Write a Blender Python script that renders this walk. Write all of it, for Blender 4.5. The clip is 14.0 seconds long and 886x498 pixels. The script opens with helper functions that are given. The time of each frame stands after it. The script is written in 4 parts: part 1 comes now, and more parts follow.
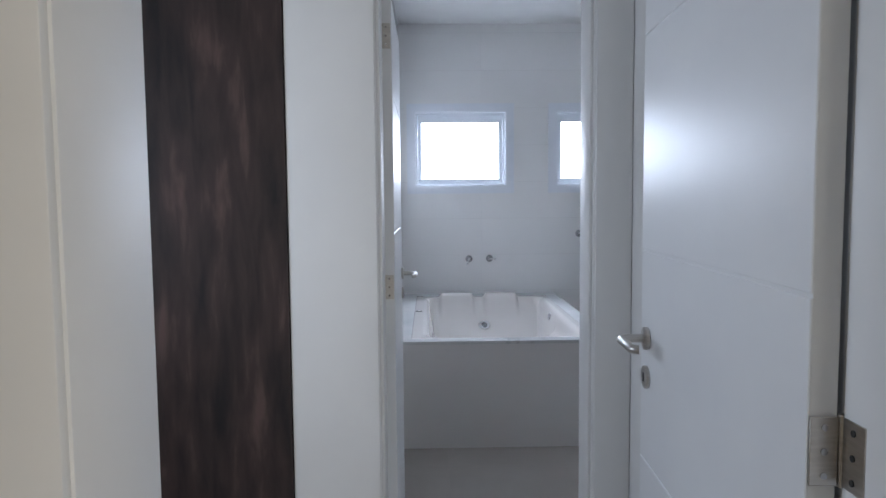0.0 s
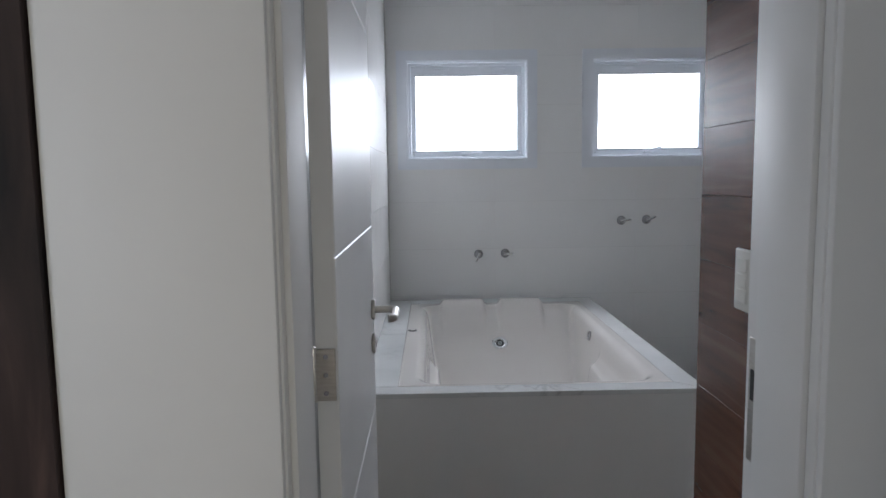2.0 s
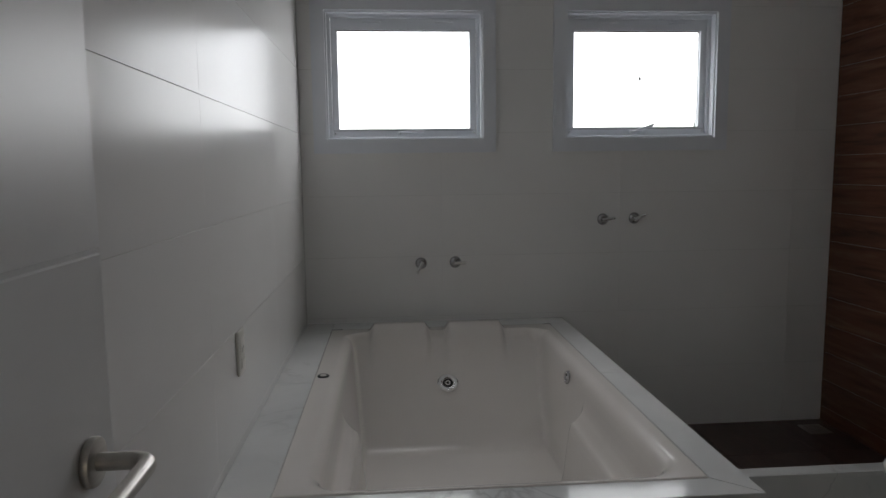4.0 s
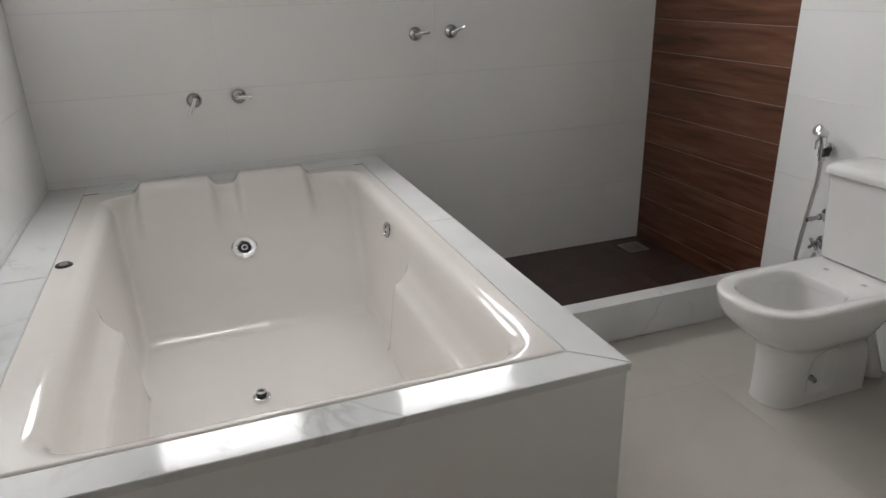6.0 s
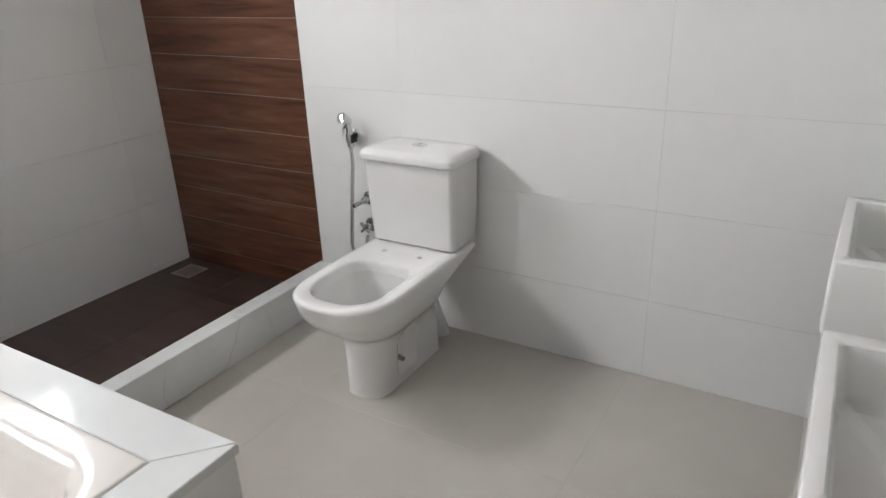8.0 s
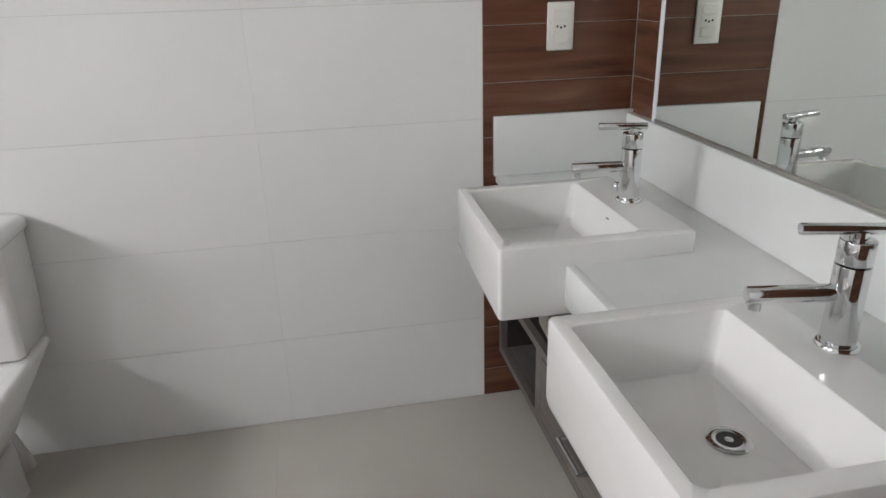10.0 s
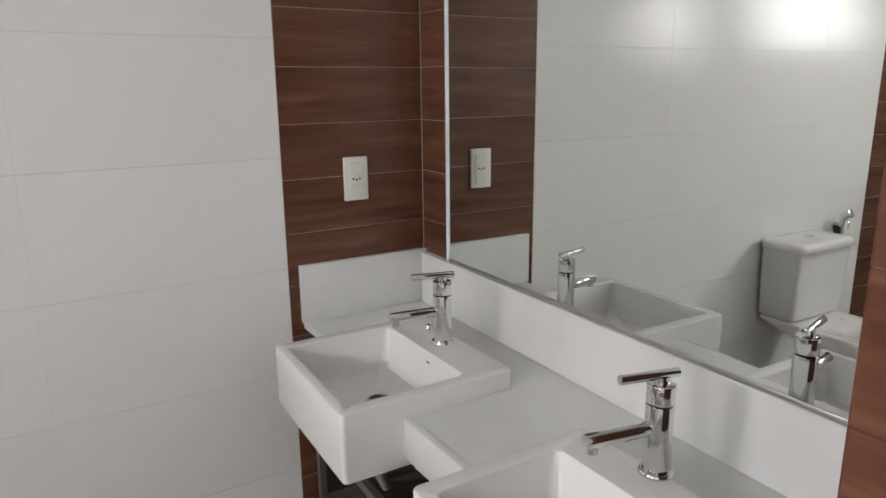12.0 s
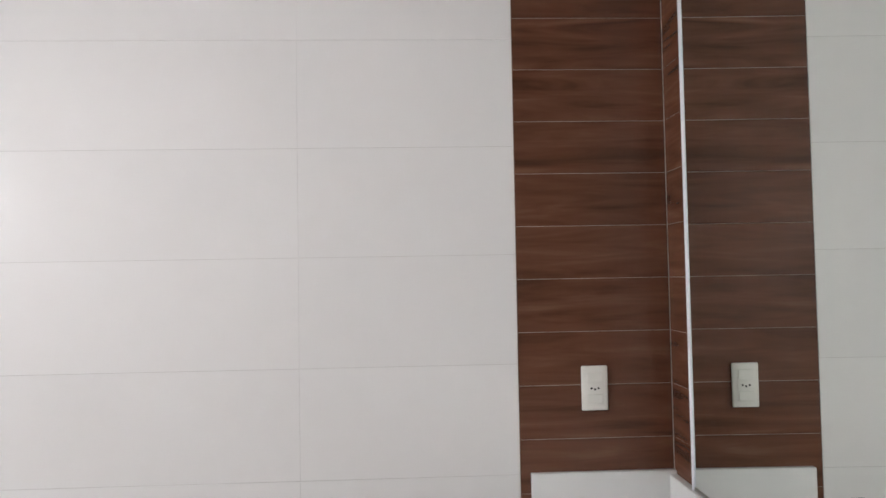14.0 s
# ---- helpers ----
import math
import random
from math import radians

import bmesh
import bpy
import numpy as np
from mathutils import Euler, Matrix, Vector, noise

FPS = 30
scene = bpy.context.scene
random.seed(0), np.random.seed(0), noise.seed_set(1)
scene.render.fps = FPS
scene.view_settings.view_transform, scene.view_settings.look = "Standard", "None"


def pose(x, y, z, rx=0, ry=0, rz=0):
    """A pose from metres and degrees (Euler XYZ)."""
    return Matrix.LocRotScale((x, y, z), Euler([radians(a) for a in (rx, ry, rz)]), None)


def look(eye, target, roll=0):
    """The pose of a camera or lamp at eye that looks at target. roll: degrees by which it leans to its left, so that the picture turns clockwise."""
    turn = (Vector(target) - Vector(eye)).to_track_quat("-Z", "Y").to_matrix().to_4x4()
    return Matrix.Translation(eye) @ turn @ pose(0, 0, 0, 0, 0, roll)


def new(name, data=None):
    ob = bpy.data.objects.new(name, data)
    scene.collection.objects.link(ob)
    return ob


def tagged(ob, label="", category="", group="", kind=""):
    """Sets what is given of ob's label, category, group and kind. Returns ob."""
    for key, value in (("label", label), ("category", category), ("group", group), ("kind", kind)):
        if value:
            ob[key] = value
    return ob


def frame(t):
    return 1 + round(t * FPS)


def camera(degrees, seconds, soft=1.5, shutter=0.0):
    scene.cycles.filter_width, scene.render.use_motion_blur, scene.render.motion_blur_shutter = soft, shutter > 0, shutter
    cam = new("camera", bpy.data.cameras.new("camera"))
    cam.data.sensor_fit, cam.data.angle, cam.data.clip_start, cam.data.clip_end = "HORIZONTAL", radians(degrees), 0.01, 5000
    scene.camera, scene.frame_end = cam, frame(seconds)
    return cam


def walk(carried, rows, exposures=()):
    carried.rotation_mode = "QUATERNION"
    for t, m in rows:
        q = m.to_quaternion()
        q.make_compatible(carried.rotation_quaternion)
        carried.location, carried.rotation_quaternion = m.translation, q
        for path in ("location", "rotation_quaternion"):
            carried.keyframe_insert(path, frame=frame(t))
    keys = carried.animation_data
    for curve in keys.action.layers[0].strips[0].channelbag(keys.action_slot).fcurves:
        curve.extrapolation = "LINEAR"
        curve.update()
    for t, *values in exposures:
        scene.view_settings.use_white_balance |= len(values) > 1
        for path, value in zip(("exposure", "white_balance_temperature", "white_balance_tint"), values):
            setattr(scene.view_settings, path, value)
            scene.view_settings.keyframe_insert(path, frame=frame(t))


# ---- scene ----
cam = camera(66.2, 14.0)

PATH = [
    (0, (-0.119, 0.137, 1.436), (-0.081, 2.131, 1.289), -0.5),
    (0.5, (-0.094, 0.492, 1.425), (-0.061, 2.484, 1.251), -0.5),
    (1, (-0.063, 0.839, 1.445), (-0.033, 2.829, 1.249), -0.5),
    (1.5, (-0.093, 1.179, 1.448), (-0.062, 3.168, 1.243), -0.7),
    (2, (-0.091, 1.471, 1.441), (-0.06, 3.459, 1.226), -0.8),
    (2.2, (-0.074, 1.585, 1.435), (-0.043, 3.573, 1.216), -0.7),
    (4.3, (0.083, 2.584, 1.391), (0.301, 4.558, 1.155), -0.7),
    (4.5, (0.091, 2.64, 1.384), (0.401, 4.6, 1.138), -0.8),
    (5, (0.092, 2.769, 1.358), (0.54, 4.663, 0.896), -1.1),
    (5.5, (0.099, 2.877, 1.344), (0.612, 4.699, 0.699), -1.2),
    (6, (0.198, 2.983, 1.337), (0.829, 4.734, 0.607), -1.6),
    (6.5, (0.3, 3.087, 1.312), (1.199, 4.707, 0.558), -1.8),
    (7, (0.332, 3.155, 1.307), (1.519, 4.573, 0.544), -1.9),
    (7.5, (0.327, 3.196, 1.314), (1.747, 4.378, 0.547), -1.9),
    (8, (0.365, 3.222, 1.307), (1.947, 4.175, 0.537), -2.1),
    (8.5, (0.369, 3.336, 1.273), (2.123, 3.94, 0.526), -1.4),
    (9, (0.451, 3.410, 1.260), (2.285, 3.703, 0.519), -1.3),
    (9.2, (0.480, 3.428, 1.257), (2.333, 3.613, 0.520), -1.4),
    (11.3, (0.582, 3.626, 1.333), (2.185, 2.703, 0.572), -0.8),
    (11.5, (0.586, 3.632, 1.353), (2.181, 2.687, 0.603), -0.6),
    (12, (0.586, 3.645, 1.394), (2.244, 2.630, 0.926), -0.6),
    (12.5, (0.566, 3.639, 1.407), (2.246, 2.569, 1.224), -1.0),
    (13, (0.548, 3.577, 1.447), (2.229, 2.493, 1.430), -0.7),
    (13.5, (0.550, 3.478, 1.454), (2.403, 2.727, 1.508), -0.9),
    (14, (0.463, 3.343, 1.464), (2.460, 3.259, 1.539), -1.0),
]
walk(cam, [(t, look(eye, target, lean)) for t, eye, target, lean in PATH],
     exposures=[(0, -0.10, 5250, 11), (0.5, -0.10, 5200, 11), (1.0, -0.14, 5300, 11), (1.5, -0.40, 5480, 10), (2.2, -0.6, 5780, 10), (4.3, -1.80, 6280, 10), (5.0, -1.50, 6250, 10),
                (5.5, -0.56, 6350, 10), (6.0, -0.2, 6420, 10), (6.5, -0.07, 6420, 10), (7.5, 0.36, 6320, 10), (9.2, 0.24, 6320, 10), (11.3, 0.06, 6440, 11),
                (12.5, 0.02, 6600, 16), (13.3, 0.22, 6620, 17), (14, 0.29, 6440, 14)])

# ---- world and lights ----
world = bpy.data.worlds.new("overcast_sky")
scene.world = world
world.use_nodes = True
sky = world.node_tree.nodes.new("ShaderNodeTexSky")
sky.sky_type = "NISHITA"
sky.sun_disc = False
sky.sun_elevation, sky.sun_rotation = radians(50), radians(150)
world.node_tree.links.new(sky.outputs[0], world.node_tree.nodes["Background"].inputs[0])
world.node_tree.nodes["Background"].inputs[1].default_value = 0.12


def area_lamp(name, m, width, height, watts, colour):
    data = bpy.data.lights.new(name, "AREA")
    data.shape, data.size, data.size_y = "RECTANGLE", width, height
    data.energy, data.color = watts, colour
    ob = new(name, data)
    ob.matrix_world = m
    return ob


# daylight of the overcast sky in the two bathroom windows, then two added fill lamps
for wx in (0.145, 1.336):
    lamp = area_lamp("window_daylight", pose(wx, 6.09, 1.87, -68, 0, 0), 0.82, 0.66, 24, (1.0, 0.985, 0.97))
    lamp.data.spread = radians(150)
# warm fill lamp in an added bedroom opening; no such window is known
area_lamp("window_daylight", pose(1.5, -3.08, 1.5, 90, 0, 0), 1.4, 1.2, 52, (1.0, 0.86, 0.66))
# fill lamp in an added hall opening, to brighten the open door leaf
area_lamp("window_daylight", pose(-1.70, 1.33, 1.55, 0, -90, 0), 1.1, 0.64, 11, (1.0, 0.97, 0.93))


# ---- materials ----
def material(name, colours, rough, metal=0.0, scale=(6, 6, 6), detail=4, bump=0.0, bump_scale=(60, 60, 60), rough_var=0.04,
             spread=(0.3, 0.7), world_space=True, piece=0.0, coat=0.0, warp=0.4):
    """A principled material: colours over a noise field of the given scale, fine relief and uneven gloss."""
    m = bpy.data.materials.new(name)
    m.use_nodes = True
    nt = m.node_tree
    b = nt.nodes["Principled BSDF"]
    b.inputs["Metallic"].default_value = metal
    b.inputs["Coat Weight"].default_value = coat
    b.inputs["Coat Roughness"].default_value = 0.06
    geo = nt.nodes.new("ShaderNodeNewGeometry" if world_space else "ShaderNodeTexCoord")
    place = geo.outputs["Position" if world_space else "Object"]
    info = nt.nodes.new("ShaderNodeObjectInfo")
    rnd = nt.nodes.new("ShaderNodeMath")
    rnd.operation = "MULTIPLY"
    rnd.inputs[1].default_value = 40 * piece
    nt.links.new(info.outputs["Random"], rnd.inputs[0])

    def field(sc, det, dist=0.0):
        mp = nt.nodes.new("ShaderNodeMapping")
        mp.inputs["Scale"].default_value = sc
        nt.links.new(place, mp.inputs[0])
        n = nt.nodes.new("ShaderNodeTexNoise")
        n.noise_dimensions = "4D"
        n.inputs["Scale"].default_value = 1
        n.inputs["Detail"].default_value = det
        n.inputs["Distortion"].default_value = dist
        nt.links.new(mp.outputs[0], n.inputs["Vector"])
        nt.links.new(rnd.outputs[0], n.inputs["W"])
        return n.outputs["Fac"]

    base = field(scale, detail, warp)
    ramp = nt.nodes.new("ShaderNodeValToRGB")
    lo, hi = spread
    while len(ramp.color_ramp.elements) < len(colours):
        ramp.color_ramp.elements.new(0.5)
    for k, c in enumerate(colours):
        ramp.color_ramp.elements[k].position = lo + (hi - lo) * k / max(1, len(colours) - 1)
        ramp.color_ramp.elements[k].color = (*c, 1)
    nt.links.new(base, ramp.inputs[0])
    nt.links.new(ramp.outputs[0], b.inputs["Base Color"])
    smear = field((2.3, 2.3, 2.3), 3)
    mr = nt.nodes.new("ShaderNodeMapRange")
    mr.inputs["To Min"].default_value = max(0.0, rough - rough_var)
    mr.inputs["To Max"].default_value = rough + rough_var
    nt.links.new(smear, mr.inputs["Value"])
    nt.links.new(mr.outputs[0], b.inputs["Roughness"])
    if bump:
        bp = nt.nodes.new("ShaderNodeBump")
        bp.inputs["Strength"].default_value = bump
        bp.inputs["Distance"].default_value = 0.001
        nt.links.new(field(bump_scale, 3), bp.inputs["Height"])
        nt.links.new(bp.outputs[0], b.inputs["Normal"])
    return m


def marble_material(name):
    """White polished marble: faint clouds and a few thin grey veins."""
    m = material(name, [(0.66, 0.68, 0.68), (0.80, 0.81, 0.80)], 0.08, scale=(3, 3, 3), rough_var=0.02)
    nt = m.node_tree
    b = nt.nodes["Principled BSDF"]
    ramp = b.inputs["Base Color"].links[0].from_node
    geo = nt.nodes.new("ShaderNodeNewGeometry")
    n = nt.nodes.new("ShaderNodeTexNoise")
    n.inputs["Scale"].default_value, n.inputs["Detail"].default_value, n.inputs["Distortion"].default_value = 1.9, 5, 1.6
    nt.links.new(geo.outputs["Position"], n.inputs["Vector"])
    vein = nt.nodes.new("ShaderNodeValToRGB")
    e = vein.color_ramp.elements
    e[0].position, e[0].color = 0.485, (0, 0, 0, 1)
    e[1].position, e[1].color = 0.515, (0, 0, 0, 1)
    mid = e.new(0.5)
    mid.color = (0.40, 0.40, 0.40, 1)
    nt.links.new(n.outputs["Fac"], vein.inputs[0])
    gate = nt.nodes.new("ShaderNodeTexNoise")
    gate.inputs["Scale"].default_value = 2.2
    nt.links.new(geo.outputs["Position"], gate.inputs["Vector"])
    gr = nt.nodes.new("ShaderNodeMapRange")
    gr.inputs["From Min"].default_value, gr.inputs["From Max"].default_value = 0.5, 0.68
    nt.links.new(gate.outputs["Fac"], gr.inputs["Value"])
    mul = nt.nodes.new("ShaderNodeMath")
    mul.operation = "MULTIPLY"
    nt.links.new(vein.outputs[0], mul.inputs[0])
    nt.links.new(gr.outputs[0], mul.inputs[1])
    mix = nt.nodes.new("ShaderNodeMixRGB")
    mix.inputs[2].default_value = (0.28, 0.29, 0.30, 1)
    nt.links.new(mul.outputs[0], mix.inputs[0])
    nt.links.new(ramp.outputs[0], mix.inputs[1])
    nt.links.new(mix.outputs[0], b.inputs["Base Color"])
    return m


WHITE_TILE = material("white_wall_tile", [(0.82, 0.82, 0.81), (0.86, 0.86, 0.85)], 0.20, scale=(1.5, 1.5, 1.5), bump=0.06, bump_scale=(5, 5, 5), piece=1)
WHITE_TILE.node_tree.nodes["Principled BSDF"].inputs["Specular IOR Level"].default_value = 0.21
GROUT = material("pale_grout", [(0.63, 0.62, 0.60), (0.68, 0.67, 0.65)], 0.8, scale=(30, 30, 30))
FLOOR_GROUT = material("beige_floor_grout", [(0.47, 0.445, 0.41), (0.51, 0.485, 0.45)], 0.5, scale=(30, 30, 30))
PLANK_GROUT = material("light_grout", [(0.36, 0.29, 0.245), (0.43, 0.355, 0.30)], 0.8, scale=(30, 30, 30))
WOOD_TILE = material("wood_look_tile", [(0.068, 0.027, 0.017), (0.112, 0.045, 0.026), (0.142, 0.059, 0.034), (0.182, 0.086, 0.052)], 0.25,
                     scale=(2.4, 2.4, 24), detail=9, bump=0.4, bump_scale=(6, 6, 70), spread=(0.29, 0.71), piece=1, warp=0.9)
WOOD_TILE.node_tree.nodes["Principled BSDF"].inputs["Specular IOR Level"].default_value = 0.40
SHOWER_FLOOR = material("dark_brown_floor_tile", [(0.052, 0.032, 0.027), (0.088, 0.052, 0.044)], 0.36, scale=(20, 3, 4), detail=6, bump=0.2, piece=1)
FLOOR_TILE = material("polished_porcelain", [(0.49, 0.46, 0.42), (0.54, 0.51, 0.47)], 0.045, scale=(3, 3, 3), bump=0.03, bump_scale=(4, 4, 4), piece=1, rough_var=0.02)
PAINT = material("white_wall_paint", [(0.74, 0.74, 0.73), (0.79, 0.79, 0.78)], 0.6, scale=(4, 4, 4), bump=0.15, bump_scale=(220, 220, 220))
CREAM = material("cream_wall_paint", [(0.70, 0.64, 0.54), (0.74, 0.68, 0.58)], 0.6, scale=(4, 4, 4), bump=0.15, bump_scale=(220, 220, 220))
LACQUER = material("white_satin_lacquer", [(0.74, 0.75, 0.76), (0.79, 0.80, 0.80)], 0.34, scale=(3, 3, 3), bump=0.08, bump_scale=(40, 40, 40), rough_var=0.03)
FRAME_PAINT = material("white_matt_frame_paint", [(0.76, 0.76, 0.75), (0.80, 0.80, 0.79)], 0.52, scale=(3, 3, 3), bump=0.08, bump_scale=(40, 40, 40))
RUST = material("rust_laminate", [(0.016, 0.014, 0.015), (0.033, 0.024, 0.023), (0.050, 0.034, 0.032), (0.098, 0.064, 0.057)], 0.62,
                scale=(17.0, 17.0, 3.4), detail=12, bump=0.2, bump_scale=(60, 60, 8), spread=(0.33, 0.70), rough_var=0.08)
RUST.node_tree.nodes["Principled BSDF"].inputs["Specular IOR Level"].default_value = 0.3
MARBLE = marble_material("white_marble")
QUARTZ = material("white_quartz", [(0.70, 0.72, 0.71), (0.77, 0.78, 0.77)], 0.09, scale=(5, 5, 5), rough_var=0.03)
ACRYLIC = material("cream_acrylic", [(0.78, 0.747, 0.710), (0.82, 0.787, 0.750)], 0.10, scale=(2, 2, 2), rough_var=0.03, coat=0.4)
CERAMIC = material("white_glazed_ceramic", [(0.80, 0.795, 0.78), (0.83, 0.825, 0.81)], 0.07, scale=(3, 3, 3), rough_var=0.02, coat=0.3)
CHROME = material("chrome", [(0.74, 0.75, 0.76), (0.82, 0.83, 0.84)], 0.08, metal=1.0, rough_var=0.03)
# satin chrome, its colour lightened for the bright reflection on the large jet
LIT_CHROME = material("lit_satin_chrome", [(0.86, 0.87, 0.87), (0.92, 0.92, 0.92)], 0.20, metal=1.0, rough_var=0.03)
# the dark room that chrome mirrors, put into its colour; also dark steel parts
DIMMED_CHROME = material("dimmed_chrome", [(0.42, 0.42, 0.43), (0.54, 0.54, 0.55)], 0.10, metal=1.0, rough_var=0.03)
STEEL = material("brushed_steel", [(0.50, 0.48, 0.45), (0.62, 0.60, 0.57)], 0.34, metal=1.0, scale=(30, 30, 200), rough_var=0.05)
ALUMINIUM = material("white_aluminium", [(0.76, 0.79, 0.84), (0.80, 0.83, 0.87)], 0.35, scale=(5, 5, 5))
RUBBER = material("black_rubber", [(0.015, 0.015, 0.015), (0.03, 0.03, 0.03)], 0.55)
PLASTIC = material("ivory_plastic", [(0.72, 0.71, 0.66), (0.76, 0.75, 0.70)], 0.32)
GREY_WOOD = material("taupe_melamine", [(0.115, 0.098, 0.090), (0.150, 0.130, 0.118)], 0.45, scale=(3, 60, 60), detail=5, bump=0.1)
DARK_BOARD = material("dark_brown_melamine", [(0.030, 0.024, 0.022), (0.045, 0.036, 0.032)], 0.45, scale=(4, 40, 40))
FOAM = material("white_filler", [(0.70, 0.69, 0.66), (0.77, 0.76, 0.73)], 0.8, scale=(40, 40, 40), bump=0.5)
WATER = material("water_grey_glaze", [(0.36, 0.37, 0.36), (0.42, 0.43, 0.42)], 0.04, rough_var=0.01)

MIRROR = bpy.data.materials.new("mirror_glass")
MIRROR.use_nodes = True
MIRROR.node_tree.nodes["Principled BSDF"].inputs["Base Color"].default_value = (0.80, 0.83, 0.80, 1)
MIRROR.node_tree.nodes["Principled BSDF"].inputs["Metallic"].default_value = 1
MIRROR.node_tree.nodes["Principled BSDF"].inputs["Roughness"].default_value = 0.0
GLASS = bpy.data.materials.new("window_glass")
GLASS.use_nodes = True
GLASS.node_tree.nodes["Principled BSDF"].inputs["Transmission Weight"].default_value = 1
GLASS.node_tree.nodes["Principled BSDF"].inputs["Roughness"].default_value = 0.0
GLASS.node_tree.nodes["Principled BSDF"].inputs["IOR"].default_value = 1.45


# ---- building helpers ----
def mesh_of(name, bm, mat, smooth=True, sharp=38):
    me = bpy.data.meshes.new(name)
    bmesh.ops.recalc_face_normals(bm, faces=bm.faces)
    bm.to_mesh(me)
    bm.free()
    me.materials.append(mat)
    if smooth:
        for p in me.polygons:
            p.use_smooth = True
        me.set_sharp_from_angle(angle=radians(sharp))
    return me


def part(name, bm, mat, parent=None, label="", smooth=True, sharp=38):
    """One mesh object, under a thing or a part."""
    ob = new(name, mesh_of(name, bm, mat, smooth, sharp))
    if parent is not None:
        ob.parent = parent
    if label:
        ob["label"] = label
    return ob


def thing(name, label, category, at=(0, 0, 0), group="", kind=""):
    """An empty that carries the parts of one thing. The parts are built in world places, about the thing's base."""
    ob = new(name)
    ob.empty_display_size = 0.05
    return tagged(ob, label, category, group, kind)


def box(x0, x1, y0, y1, z0, z1, bevel=0.0, segs=2, bm=None):
    out = bm or bmesh.new()
    made = bmesh.ops.create_cube(out, size=1, matrix=Matrix.Translation(((x0 + x1) / 2, (y0 + y1) / 2, (z0 + z1) / 2)) @ Matrix.Diagonal((x1 - x0, y1 - y0, z1 - z0, 1)))
    if bevel:
        edges = {e for v in made["verts"] for e in v.link_edges}
        bmesh.ops.bevel(out, geom=list(edges), offset=bevel, segments=segs, profile=0.5, affect="EDGES")
    return out


def cyl(p, q, r, r2=None, n=20, bm=None, bevel=0.0):
    """A solid round bar from p to q."""
    out = bm or bmesh.new()
    p, q = Vector(p), Vector(q)
    turn = (q - p).to_track_quat("Z", "Y").to_matrix().to_4x4()
    made = bmesh.ops.create_cone(out, cap_ends=True, segments=n, radius1=r, radius2=r if r2 is None else r2, depth=(q - p).length,
                                 matrix=Matrix.Translation((p + q) / 2) @ turn)
    if bevel:
        caps = {e for v in made["verts"] for e in v.link_edges if sum(len(f.verts) > 4 for f in e.link_faces) == 1}
        bmesh.ops.bevel(out, geom=list(caps), offset=bevel, segments=2, profile=0.5, affect="EDGES")
    return out


def tube(points, r, n=12, bm=None):
    """A round tube along a line of points, with closed ends."""
    out = bm or bmesh.new()
    pts = [Vector(p) for p in points]
    rings, side = [], None
    for i, p in enumerate(pts):
        way = (pts[min(i + 1, len(pts) - 1)] - pts[max(i - 1, 0)]).normalized()
        if side is None:
            side = way.orthogonal().normalized()
        side = (side - way * side.dot(way)).normalized()
        up = way.cross(side)
        rings.append([out.verts.new(p + r * (math.cos(a) * side + math.sin(a) * up)) for a in (2 * math.pi * k / n for k in range(n))])
    for a, b in zip(rings, rings[1:]):
        for k in range(n):
            out.faces.new((a[k], a[(k + 1) % n], b[(k + 1) % n], b[k]))
    out.faces.new(rings[0][::-1])
    out.faces.new(rings[-1])
    return out


def arc(c, u, v, r, a0, a1, n=8):
    c, u, v = Vector(c), Vector(u), Vector(v)
    return [c + r * (math.cos(radians(a)) * u + math.sin(radians(a)) * v) for a in (a0 + (a1 - a0) * k / n for k in range(n + 1))]


def ring(c, axis, r_in, r_out, depth, n=28, bm=None):
    """A flat round ring with thickness, facing along axis."""
    out = bm or bmesh.new()
    turn = Vector(axis).to_track_quat("Z", "Y").to_matrix().to_4x4()
    turn.translation = Vector(c)
    prof = [(r_in, 0), (r_in, depth * 0.6), (r_in + (r_out - r_in) * 0.3, depth), (r_out - (r_out - r_in) * 0.3, depth), (r_out, depth * 0.4), (r_out, 0)]
    rows = [[out.verts.new(turn @ Vector((r * math.cos(a), r * math.sin(a), h))) for r, h in prof] for a in (2 * math.pi * k / n for k in range(n))]
    for k in range(n):
        a, b = rows[k], rows[(k + 1) % n]
        for j in range(len(prof)):
            out.faces.new((a[j], b[j], b[(j + 1) % len(prof)], a[(j + 1) % len(prof)]))
    return out


